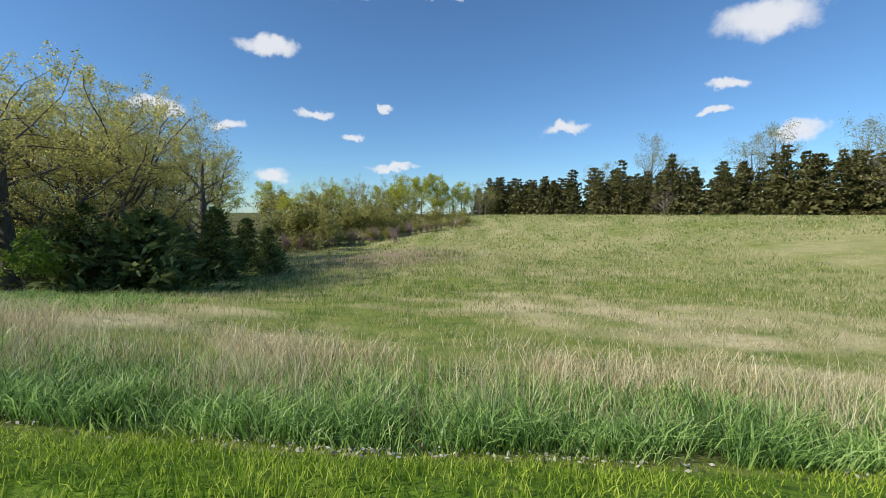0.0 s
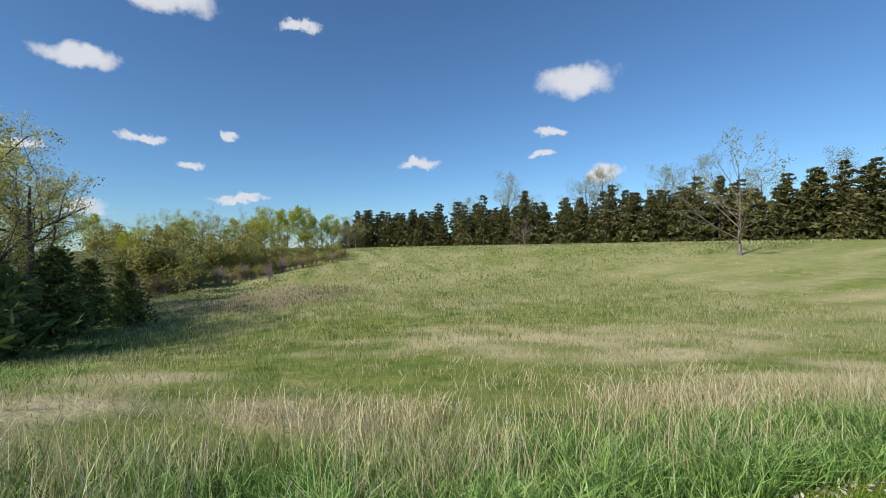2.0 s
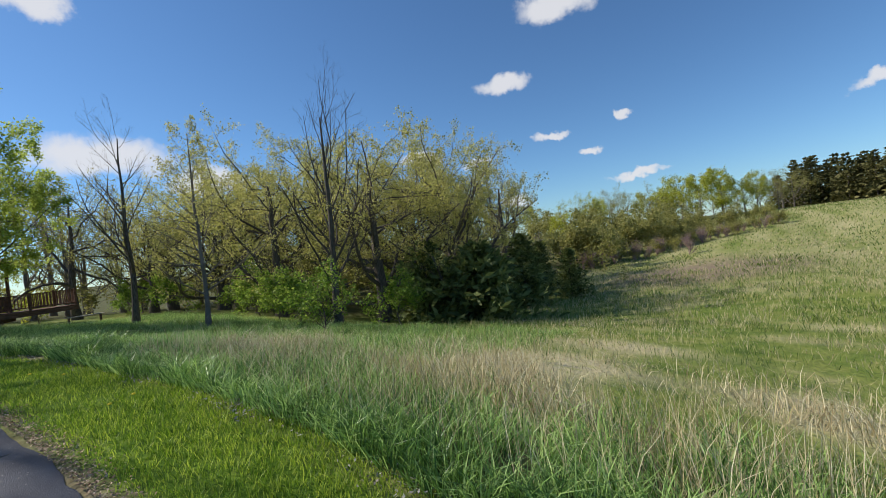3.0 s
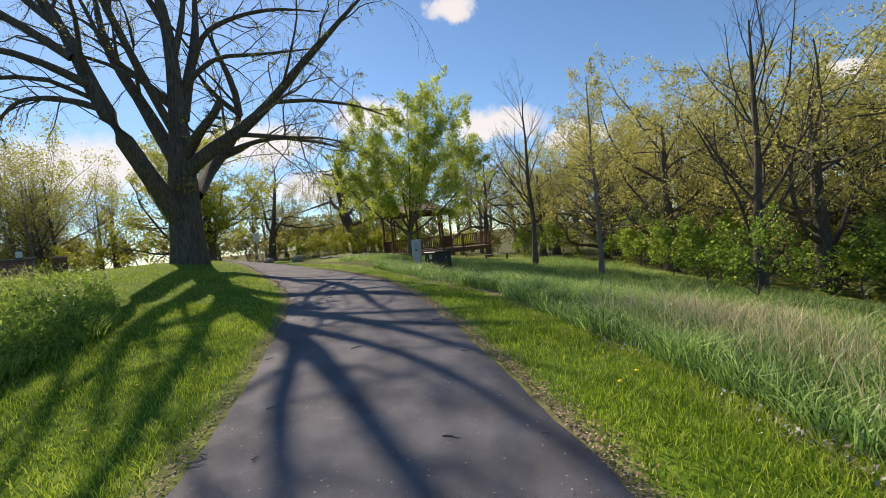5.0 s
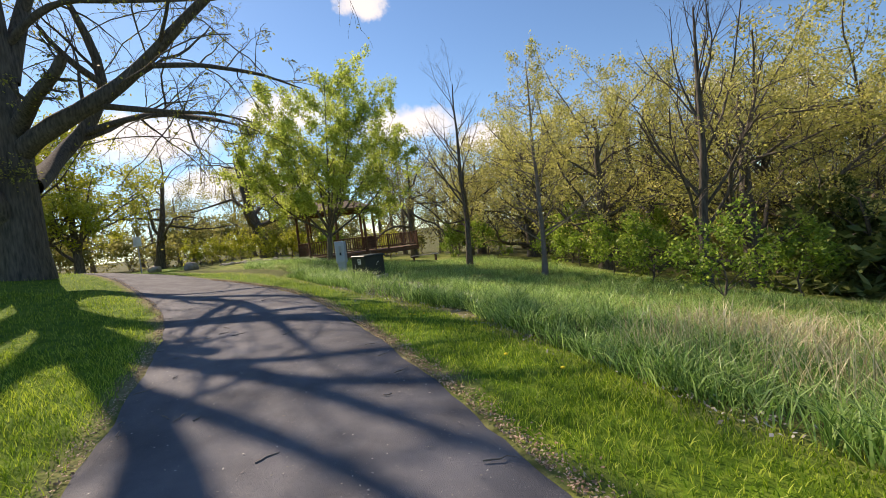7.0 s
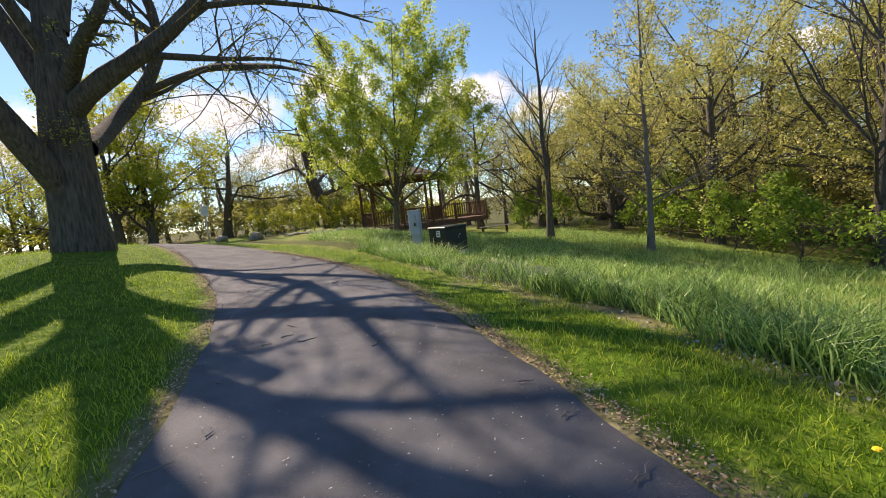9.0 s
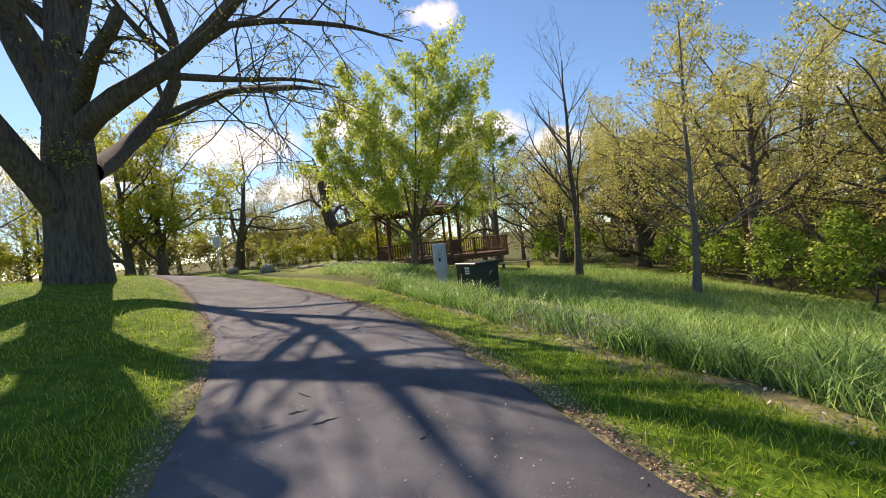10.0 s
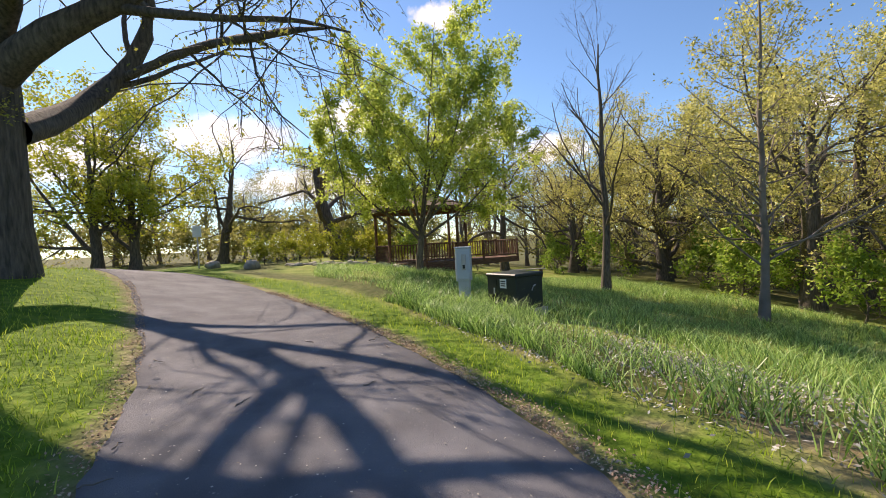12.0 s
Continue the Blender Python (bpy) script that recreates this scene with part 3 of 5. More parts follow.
def big_maple():
    """The old tree beside the footpath: a thick trunk that parts into long rising limbs."""
    rng = np.random.default_rng(5)
    x0, y0 = -25.2, -5.35
    g = float(height(x0, y0))
    ob = thing("shade_tree", pose(x0, y0, g), "old shade tree with thick furrowed trunk and sparse budding leaves", "tree")

    def rel(pts):
        return [(px - x0, py - y0, pz - g) for px, py, pz in pts]
    limbs = [
        (rel([(-25.2, -5.35, g - 0.25), (-25.2, -5.35, g + 0.35), (-25.2, -5.35, 3.3), (-25.2, -5.3, 4.6), (-25.19, -5.22, 5.6), (-25.18, -5.18, 7.0), (-25.33, -5.19, 9.0), (-25.4, -5.2, 11.0), (-25.5, -5.6, 12.8), (-25.5, -6.2, 15.0), (-25.5, -6.4, 18.0)]), [0.72, 0.61, 0.56, 0.54, 0.43, 0.33, 0.26, 0.18, 0.13, 0.08, 0.02]),
        (rel([(-25.1, -5.4, 3.3), (-24.5, -5.65, 4.2), (-23.8, -5.9, 5.1), (-23.2, -6.3, 6.2), (-22.9, -6.91, 7.8), (-23.2, -7.4, 9.5), (-23.3, -8.3, 11.0), (-23.2, -9.3, 12.6), (-23.0, -10.4, 14.6)]), [0.38, 0.35, 0.31, 0.28, 0.24, 0.19, 0.15, 0.1, 0.03]),
        (rel([(-25.2, -5.36, 5.6), (-25.49, -6.03, 7.0), (-25.96, -6.73, 8.4), (-26.22, -7.63, 10.0), (-26.6, -8.1, 11.8), (-27.0, -8.3, 14.4)]), [0.3, 0.27, 0.22, 0.17, 0.12, 0.03]),
        (rel([(-25.1, -5.0, 5.3), (-24.63, -4.36, 5.8), (-24.74, -3.12, 6.46), (-24.64, -1.92, 7.39), (-24.09, -0.76, 8.46), (-23.75, 0.74, 9.83), (-23.4, 1.7, 10.7), (-23.0, 2.6, 11.3)]), [0.29, 0.26, 0.23, 0.19, 0.15, 0.1, 0.06, 0.02]),
        (rel([(-25.0, -4.95, 5.9), (-24.6, -4.5, 6.35), (-23.87, -4.05, 6.5), (-23.4, -3.4, 6.95), (-23.3, -3.2, 7.3)]), [0.22, 0.19, 0.16, 0.14, 0.11]),
        (rel([(-25.3, -4.95, 4.4), (-27.0, -5.2, 5.0), (-28.9, -5.2, 6.1), (-29.6, -4.5, 7.2), (-29.0, -3.6, 8.2), (-28.6, -3.8, 9.8), (-28.6, -4.4, 11.3), (-28.4, -5.0, 13.2)]), [0.3, 0.28, 0.25, 0.22, 0.19, 0.14, 0.09, 0.02]),
        (rel([(-22.86, -6.9, 7.8), (-22.7, -7.5, 8.2), (-22.5, -7.9, 8.45), (-21.9, -8.96, 8.7), (-21.2, -10.81, 8.47), (-20.4, -13.0, 8.1), (-19.8, -15.2, 7.4)]), [0.15, 0.13, 0.11, 0.09, 0.07, 0.05, 0.02]),
        (rel([(-25.2, -5.2, 6.4), (-24.2, -5.6, 7.9), (-23.0, -6.0, 9.8), (-21.8, -6.4, 11.6), (-20.8, -6.8, 13.2)]), [0.17, 0.14, 0.11, 0.08, 0.02]),
        (rel([(-25.3, -5.05, 7.3), (-25.55, -4.9, 8.5), (-25.96, -4.72, 9.6), (-26.6, -4.6, 11.2), (-27.0, -4.6, 13.0), (-27.2, -4.4, 15.0)]), [0.24, 0.21, 0.18, 0.14, 0.09, 0.02]),
        (rel([(-22.85, -6.6, 7.0), (-22.9, -7.23, 7.3), (-22.6, -8.04, 7.38), (-22.4, -8.61, 7.25), (-22.0, -9.4, 6.0)]), [0.11, 0.1, 0.08, 0.06, 0.02]),
        (rel([(-29.3, -4.7, 6.8), (-28.2, -3.2, 7.0), (-26.6, -1.8, 6.8), (-24.9, -0.7, 6.2), (-23.6, 0.0, 5.8), (-22.4, 0.6, 5.3)]), [0.12, 0.11, 0.1, 0.085, 0.06, 0.02]),
        (rel([(-25.4, -5.2, 10.6), (-25.45, -5.7, 11.7), (-25.5, -6.3, 12.9), (-25.5, -6.9, 15.0), (-25.4, -7.4, 17.4)]), [0.13, 0.11, 0.09, 0.06, 0.02]),
        (rel([(-25.35, -5.15, 9.6), (-25.3, -4.75, 10.8), (-25.3, -4.5, 12.0), (-25.3, -4.6, 13.0), (-25.4, -5.0, 14.4), (-25.3, -5.2, 16.0)]), [0.13, 0.11, 0.09, 0.075, 0.05, 0.02]),
        (rel([(-28.9, -3.65, 8.4), (-28.5, -4.4, 9.0), (-28.3, -5.0, 9.8), (-28.0, -5.6, 11.2)]), [0.12, 0.11, 0.08, 0.02]),
        (rel([(-25.35, -4.95, 8.4), (-25.0, -4.17, 9.1), (-25.0, -3.49, 9.55), (-24.6, -2.14, 9.41), (-24.2, 0.21, 9.46)]), [0.11, 0.1, 0.085, 0.06, 0.02]),
        (rel([(-25.3, -5.3, 7.7), (-25.2, -6.38, 8.93), (-25.0, -7.17, 9.56), (-24.8, -7.62, 11.19), (-24.6, -8.2, 12.6)]), [0.14, 0.12, 0.1, 0.07, 0.02]),
        (rel([(-24.55, -1.6, 7.6), (-23.8, -0.17, 7.4), (-23.0, 1.38, 6.9), (-22.4, 2.4, 6.3)]), [0.08, 0.065, 0.045, 0.015]),
        (rel([(-25.9, -4.7, 9.5), (-25.5, -4.06, 10.73), (-25.6, -2.59, 11.44), (-25.4, -1.22, 11.56), (-25.1, 0.4, 11.3)]), [0.12, 0.1, 0.08, 0.06, 0.02]),
        (rel([(-22.9, -7.3, 8.7), (-22.5, -8.8, 9.9), (-21.7, -11.0, 10.8), (-20.8, -13.5, 11.2), (-20.0, -16.0, 10.9)]), [0.15, 0.12, 0.09, 0.06, 0.02]),
        (rel([(-23.2, -7.5, 9.6), (-22.7, -9.4, 11.6), (-22.0, -11.6, 13.2), (-21.4, -14.0, 14.2)]), [0.13, 0.1, 0.07, 0.02]),
        (rel([(-24.74, -3.0, 6.5), (-24.4, -2.0, 6.3), (-24.0, -1.0, 6.1), (-23.4, 0.12, 5.9), (-22.9, 1.0, 5.5)]), [0.09, 0.08, 0.06, 0.04, 0.015]),
    ]
    P = []
    R = []
    for n, (pts, rad) in enumerate(limbs):
        p, r = stem(pts, rad, 16)
        P.append(p)
        R.append(r)
        bump = tubes(p, r * (1 + 0.05 * rng.normal(size=r.shape) * (r < 0.5)), 16 if n == 0 else 10)
        part("trunk" if n == 0 else "limb", bump, BARK, ob, smooth=True)
    P, R = np.concatenate(P), np.concatenate(R)
    a, ar = branch_out(rng, P, R, 6, 8, 48, 0.42, 0.36, 0.15, 0.02, t0=0.3, fall=0.4)
    b, br = branch_out(rng, a, ar, 5, 6, 42, 0.46, 0.45, 0.16, -0.07, t0=0.2, fall=0.4)
    br = np.clip(br, 0.007, 0.016)
    c, cr = branch_out(rng, b, br, 5, 4, 38, 0.5, 0.6, 0.14, -0.16, t0=0.15, fall=0.4)
    cr = np.clip(cr, 0.004, 0.007)
    tagged(part("branch_work", tubes(a, ar, 6), BARK, ob, smooth=True), kind="stuff")
    tagged(part("twig_work", merged([tubes(b, br, 4), tubes(c, cr, 3)]), BARK_DARK, ob), kind="stuff")
    pick = rng.random(len(c)) < 0.5
    part("crown", leaves(rng, c[pick], 3, 0.045, 0.05), LEAF_BUD, ob, "sparse yellow-green buds and first leaves")
    # long hanging branchlets on the outer limbs
    OUTER = [1, 3, 5, 6, 6, 8, 9, 10, 15, 17, 18, 18, 19, 20]
    h, hr = branch_out(rng, P[OUTER], R[OUTER], 8, 8, 58, 0.45, 0.26, 0.13, -0.07, t0=0.25, fall=0.3)
    hr = np.clip(hr, 0.007, 0.02)
    k, kr = branch_out(rng, h, hr, 7, 5, 45, 0.42, 0.5, 0.13, -0.2, t0=0.15, fall=0.4)
    kr = np.clip(kr, 0.004, 0.007)
    tagged(part("hanging_twig_work", merged([tubes(h, hr, 5), tubes(k, kr, 3)]), BARK_DARK, ob), kind="stuff")
    tagged(part("hanging_leaves", leaves(rng, k, 2, 0.045, 0.04), LEAF_BUD, ob, "first leaves on hanging branchlets"), kind="stuff")
    # tufts of young leaves sitting on the limbs
    near = np.concatenate([P[k][None, 4:13] for k in (3, 4, 5, 8, 10, 14, 15, 6)])
    tuft, _ = branch_out(rng, near, np.full(near.shape[:2], 0.05), 16, 3, 70, 0.07, 0.2, 0.3, 0.1, t0=0.0, fall=0.0)
    part("limb_leaves", leaves(rng, tuft, 7, 0.05, 0.09), LEAF_BUD, ob, "tufts of yellow-green leaves along the limbs")
    # tufts of shoots where the trunk parts
    s = np.array([[[0.35, 0.25, 2.6 + 0.02 * k], [0.5, 0.3, 2.9 + 0.02 * k]] for k in range(10)])
    e, er = branch_out(rng, s, np.full((10, 2), 0.02), 9, 4, 70, 2.2, 0.4, 0.25, -0.05, t0=0.0, fall=0.1)
    tagged(part("shoots", tubes(e, er * 0.5, 3), BARK_DARK, ob), kind="stuff")
    tagged(part("shoot_leaves", leaves(rng, e, 5, 0.035, 0.05), LEAF_BUD, ob, "young leaves on trunk shoots"), kind="stuff")
    return ob


big_maple()


# branching habits
def lv(kids, seg, angle, ratio, rr, wander, lift, t0=0.25, fall=0.5, flat=0.0):
    return dict(kids=kids, seg=seg, angle=angle, ratio=ratio, rr=rr, wander=wander, lift=lift, t0=t0, fall=fall, flat=flat)


OAK = [lv(19, 8, 68, 0.9, 0.4, 0.17, 0.06, 0.1, 0.4), lv(9, 5, 50, 0.4, 0.48, 0.2, 0.04, 0.2), lv(7, 4, 45, 0.42, 0.5, 0.2, 0.02, 0.15)]
BARE = [lv(16, 6, 40, 0.46, 0.42, 0.1, 0.1, 0.25, 0.55), lv(8, 4, 36, 0.45, 0.5, 0.14, 0.08), lv(5, 3, 35, 0.5, 0.5, 0.14, 0.05)]
SAPLING = [lv(42, 6, 64, 0.4, 0.36, 0.08, 0.06, 0.16, 0.75), lv(7, 4, 42, 0.42, 0.5, 0.12, 0.05), lv(4, 3, 40, 0.5, 0.5, 0.12, 0.02)]
WIDE = [lv(17, 8, 64, 0.95, 0.45, 0.14, 0.06, 0.12, 0.3), lv(9, 5, 44, 0.42, 0.5, 0.16, 0.04), lv(6, 4, 42, 0.45, 0.5, 0.18, 0.0)]
VASE = [lv(13, 7, 50, 0.95, 0.5, 0.12, 0.09, 0.12, 0.4), lv(8, 5, 44, 0.42, 0.5, 0.16, 0.05), lv(6, 4, 42, 0.45, 0.5, 0.18, 0.0)]
GNARLED = [lv(9, 9, 66, 0.95, 0.5, 0.26, 0.02, 0.25, 0.3), lv(7, 6, 55, 0.42, 0.5, 0.28, 0.04), lv(6, 4, 50, 0.42, 0.5, 0.25, 0.0)]
SHRUB = [lv(12, 4, 48, 0.95, 0.5, 0.14, 0.1, 0.02, 0.4), lv(5, 3, 40, 0.55, 0.5, 0.16, 0.06), lv(4, 2, 40, 0.55, 0.6, 0.16, 0.02)]
FAR_BARE = [lv(16, 6, 52, 0.62, 0.42, 0.17, 0.07, 0.12, 0.4), lv(8, 4, 44, 0.48, 0.5, 0.2, 0.05), lv(6, 3, 40, 0.5, 0.6, 0.2, 0.02)]
FAR_LEAFY = [lv(10, 4, 52, 0.85, 0.45, 0.14, 0.08, 0.12, 0.4), lv(5, 3, 45, 0.45, 0.5, 0.17, 0.05), lv(4, 2, 42, 0.5, 0.6, 0.18, 0.0)]
THICKET = [lv(11, 3, 45, 0.95, 0.5, 0.14, 0.1, 0.02, 0.4), lv(5, 2, 40, 0.55, 0.5, 0.16, 0.06), lv(2, 2, 40, 0.6, 0.6, 0.16, 0.02)]


def conifer(name, m, label, seed, tall, wide, whorls, arms, mat_, ragged=0.25, group="", low=0.0, fat=0.17, n=20, spray=0.62):
    """An evergreen: a straight stem and tiers of drooping boughs, each of many short needle sprays."""
    rng = np.random.default_rng(seed)
    ob = thing(name, m, label, "conifer tree", group)
    z = np.linspace(-0.1, tall, 7)
    part("trunk", tubes(np.stack([0 * z, 0 * z, z], -1)[None], (0.018 * tall * np.linspace(1, 0.06, 7))[None], 6), BARK_DARK, ob)
    h = low + (1 - low) * np.repeat((np.arange(whorls) + rng.random(whorls) * 0.6) / whorls, arms)
    az = rng.random(len(h)) * 2 * np.pi
    ln = wide * (1 - h) ** 0.75 * rng.uniform(1 - ragged * 1.6, 1 + ragged, len(h)) + 0.02 * tall
    t = np.linspace(0, 1, 5)
    r = ln[:, None] * t
    zz = tall * h[:, None] - r * 0.22 + 0.22 * r * t + 0.12 * r * h[:, None]
    P = np.stack([r * np.cos(az)[:, None], r * np.sin(az)[:, None], zz], -1)
    par = np.repeat(np.arange(len(h)), n)
    u = rng.uniform(0.12, 1, len(par)) * 3.999
    i0 = u.astype(int)
    w = (u - i0)[:, None]
    c = P[par, i0] * (1 - w) + P[par, i0 + 1] * w
    d = unit(P[par, 4] - P[par, 0])
    side = np.cross(d, [0, 0, 1.0])
    s = rng.choice([-1, 1], len(par))[:, None]
    way = unit(d * rng.uniform(0.3, 1, (len(par), 1)) + side * s * rng.uniform(0.2, 1, (len(par), 1)) + np.array([0, 0, 1]) * rng.normal(0.12, 0.5, (len(par), 1)))
    L = (0.26 + 0.22 * ln[par] / wide) * wide * rng.uniform(0.4, 0.9, len(par)) * spray
    thick = unit(np.cross(way, rng.normal(size=way.shape))) * (L * fat)[:, None]
    e = c + way * L[:, None]
    mid = c + way * (L * 0.45)[:, None]
    V = np.stack([c, mid + thick, e, mid - thick], 1).reshape(-1, 3)
    part("crown", (V, np.arange(len(V)).reshape(-1, 4)), mat_, ob)
    return ob


def shrub(name, m, label, seed, tall, leaf, spec, bark=None, group="", levels=None, stout=1.0):
    rng = np.random.default_rng(seed)
    k = 6
    z = np.linspace(-0.05, tall * 0.62, k)
    P = np.stack([0.06 * tall * np.sin(z * 3), 0 * z, z], -1)[None]
    return make_tree(name, m, label, seed, tall, 0.02 * tall, levels or SHRUB, bark or BARK_DARK, leaf, spec, category="shrub", group=group, trunk=(P, 0.016 * stout * tall * np.linspace(1, 0.2, k)[None]), sides=(6, 4, 3, 3, 3))


def build_trees():
    # standing singly
    make_tree("young_tree", place(-24.5, 11.4), "young tree with straight trunk, tiered branches and sparse leaves", 11, 8.6, 0.115, SAPLING, BARK_PALE, LEAF_OAK, (5, 0.045, 0.08), sides=(8, 5, 4, 3, 3))
    make_tree("bare_tree", place(-30.5, 10.9), "slender leafless tree with dark upswept branches", 12, 9.6, 0.17, BARE, BARK_DARK, sides=(8, 5, 4, 3, 3))
    make_tree("tall_bare_tree", place(-20.2, 15.2), "tall leafless tree rising above the oaks", 13, 9.6, 0.19, [lv(19, 7, 34, 0.6, 0.42, 0.1, 0.1, 0.18, 0.55), lv(9, 5, 34, 0.4, 0.5, 0.14, 0.06), lv(6, 3, 35, 0.45, 0.5, 0.14, 0.03)], BARK, sides=(8, 5, 4, 3, 3))
    rs = np.random.default_rng(14)
    trunk = stem([(0, 0, -0.2), (0.02, 0.0, 0.5), (0.05, 0.1, 1.3), (0.05, 0.2, 2.0)], [0.18, 0.145, 0.13, 0.11], 8)
    limbs = []
    for k, (tilt, az, length) in enumerate(((10, 80, 8.4), (24, 90, 8.0), (40, 92, 7.4), (52, 85, 6.0), (20, 255, 7.6), (36, 268, 6.4), (52, 275, 5.4), (26, 0, 7.4), (42, 20, 6.2), (30, 180, 7.2), (46, 165, 6.0), (44, 320, 5.8))):
        a, t = radians(az + rs.normal(0, 6)), radians(tilt)
        d = np.array([math.sin(t) * math.cos(a), math.sin(t) * math.sin(a), math.cos(t)])
        q0 = np.array([0.03, 0.12, 1.15 + 0.07 * ((k * 5) % 12)])
        mid = q0 + d * length * 0.5 + np.array([0, 0, -0.02 * tilt * 0.3])
        limbs.append(stem([q0, (q0 + mid) / 2 + rs.normal(0, 0.08, 3), mid, q0 + d * length * 0.95 + np.array([0, 0, 0.5])], [0.065, 0.05, 0.034, 0.008], 10))
    make_tree("spring_tree", place(-33.3, 4.1), "small many-stemmed tree in bright yellow-green leaf beside the gazebo", 14, 6.9, 0.18, [lv(13, 6, 44, 0.38, 0.5, 0.12, 0.04, 0.2, 0.4), lv(8, 4, 38, 0.42, 0.5, 0.14, 0.03, 0.1), lv(4, 3, 36, 0.5, 0.5, 0.16, -0.04, 0.1)], BARK_DARK, LEAF_BRIGHT, (13, 0.066, 0.1), trunk=trunk, stems=(np.concatenate([p for p, r in limbs]), np.concatenate([r for p, r in limbs])))
    make_tree("budding_tree", place(-22.7, -13.5), "leaning dark-barked tree with a few first leaves", 15, 6.0, 0.15, [lv(7, 7, 48, 1.0, 0.6, 0.14, 0.08, 0.25, 0.4), lv(7, 5, 44, 0.42, 0.5, 0.18, 0.03), lv(5, 4, 42, 0.45, 0.5, 0.18, 0.0)], BARK_DARK, LEAF_BUD, (1, 0.05, 0.05), lean=(0.3, -0.8))
    make_tree("field_tree", place(43.5, 39.6), "lone thin-branched tree in the open field", 16, 9.5, 0.2, VASE, BARK_PALE, LEAF_OAK, (3, 0.1, 0.15))
    make_tree("gnarled_oak", place(-44.6, 1.2), "gnarled leafless oak with crooked dark limbs", 17, 7.2, 0.5, GNARLED, BARK_DARK, lean=(0.5, -1.5))
    make_tree("gnarled_oak", place(-48.5, -6.5), "gnarled leafless oak at the end of the footpath", 27, 7.0, 0.36, GNARLED, BARK_DARK, lean=(0.0, 1.2))
    make_tree("gnarled_oak", place(-44.5, 12.6), "gnarled leafless oak behind the gazebo", 18, 8.2, 0.3, GNARLED, BARK_DARK)
    make_tree("yellow_tree", place(-42.4, -11.2), "broad tree in fresh yellow-green leaf", 19, 7.0, 0.3, WIDE, BARK_DARK, LEAF_YELLOW, (17, 0.085, 0.16))
    make_tree("yellow_tree", place(-43.0, -9.7), "tree in fresh yellow-green leaf behind the lawn", 20, 6.6, 0.3, WIDE, BARK_DARK, LEAF_YELLOW, (15, 0.085, 0.16))
    # the oaks along the meadow
    oak1 = make_tree("oak_tree", place(-21.4, 19.6), "spreading oak with unfolding olive leaves", 21, 8.2, 0.4, OAK, BARK_DARK, LEAF_OAK, (15, 0.06, 0.14), group="oaks along the meadow", twig_mat=BARK_PALE)
    oak2 = make_tree("oak_tree", place(-29.6, 23.6), "large spreading oak with unfolding yellow-green leaves", 22, 10.0, 0.46, OAK, BARK_DARK, LEAF_OAK, (16, 0.068, 0.16), group="oaks along the meadow", twig_mat=BARK_PALE)
    spots = [(oak1, -19.6, 24.8, 1.0), (oak1, -27.5, 17.4, 0.9), (oak2, -40.2, 22.5, 0.95), (oak1, -36.5, 19.0, 1.0), (oak2, -38.5, 31, 1.15), (oak1, -24.0, 26.5, 1.1), (oak2, -20.5, 34, 0.85), (oak1, -28.8, 33, 1.15), (oak1, -47.5, 20.5, 1.05), (oak2, -52, 29, 1.1), (oak2, -33, 42, 1.1), (oak1, -42.5, 16.8, 0.85)]
    for n, (o, x, y, s) in enumerate(spots):
        copy_at(o, x, y, 1.3 + n * 2.1, s)
    rng = random.Random(4)
    thin = make_tree("woodland_tree", place(-52, 12), "leafless woodland tree with a haze of fine twigs", 23, 8.6, 0.22, FAR_BARE, BARK_PALE, LEAF_DULL, (5, 0.07, 0.25), group="woodland behind the lawn", sides=(6, 4, 3, 3, 3))
    dull = make_tree("woodland_tree", place(-55, 2), "woodland tree in dull early leaf", 24, 7.4, 0.18, FAR_LEAFY, BARK_PALE, LEAF_DULL, (16, 0.085, 0.3), group="woodland behind the lawn", sides=(6, 4, 3, 3, 3))
    leafy = make_tree("woodland_tree", place(-60, -10), "woodland tree in pale green leaf", 25, 7.6, 0.18, FAR_LEAFY, BARK_DARK, LEAF_YELLOW, (16, 0.085, 0.3), group="woodland behind the lawn", sides=(6, 4, 3, 3, 3))
    for n in range(60):
        a = n / 59
        x = -46 - 10 * rng.random() - 8 * math.sin(a * 3.1)
        y = -42 + 88 * a + rng.uniform(-2, 2)
        if y < -16:
            x = -20 - (n % 9) * 3.6 - rng.uniform(0, 3)
            y = -20 - rng.uniform(0, 9) - (0 if x < -30 else 5)
        copy_at(rng.choice([thin, thin, thin, dull, leafy]), x, y, rng.uniform(0, 6), rng.uniform(0.7, 1.05) * (1.25 if y > 14 else 0.85))
    for n in range(14):     # trees round the far end of the lawn
        copy_at(rng.choice([thin, dull, leafy, thin]), -30 - 1.9 * n + rng.uniform(-1, 1), -16.5 - rng.uniform(0, 7), rng.uniform(0, 6), rng.uniform(0.6, 0.95))
    for n in range(14):     # woods behind the oaks
        copy_at(rng.choice([thin, dull, thin]), -24 - rng.uniform(0, 30), 36 + rng.uniform(0, 18), rng.uniform(0, 6), rng.uniform(0.9, 1.3))
    fresh = make_tree("woodland_tree", place(-10, 112), "far tree in fresh green leaf beyond the field", 26, 8.0, 0.2, FAR_LEAFY, BARK_PALE, LEAF_YELLOW, (18, 0.17, 0.35), group="woodland behind the lawn", sides=(5, 3, 3, 3, 3))
    for x, y, s in ((-6, 114, 1.0), (-14, 116, 0.95), (-2, 118, 0.9), (-18, 120, 0.85), (-44, 100, 0.8), (-30, 108, 0.75), (-36, 64, 0.65), (-27, 66, 0.6)):
        copy_at(fresh, x, y, x * 1.3, s)
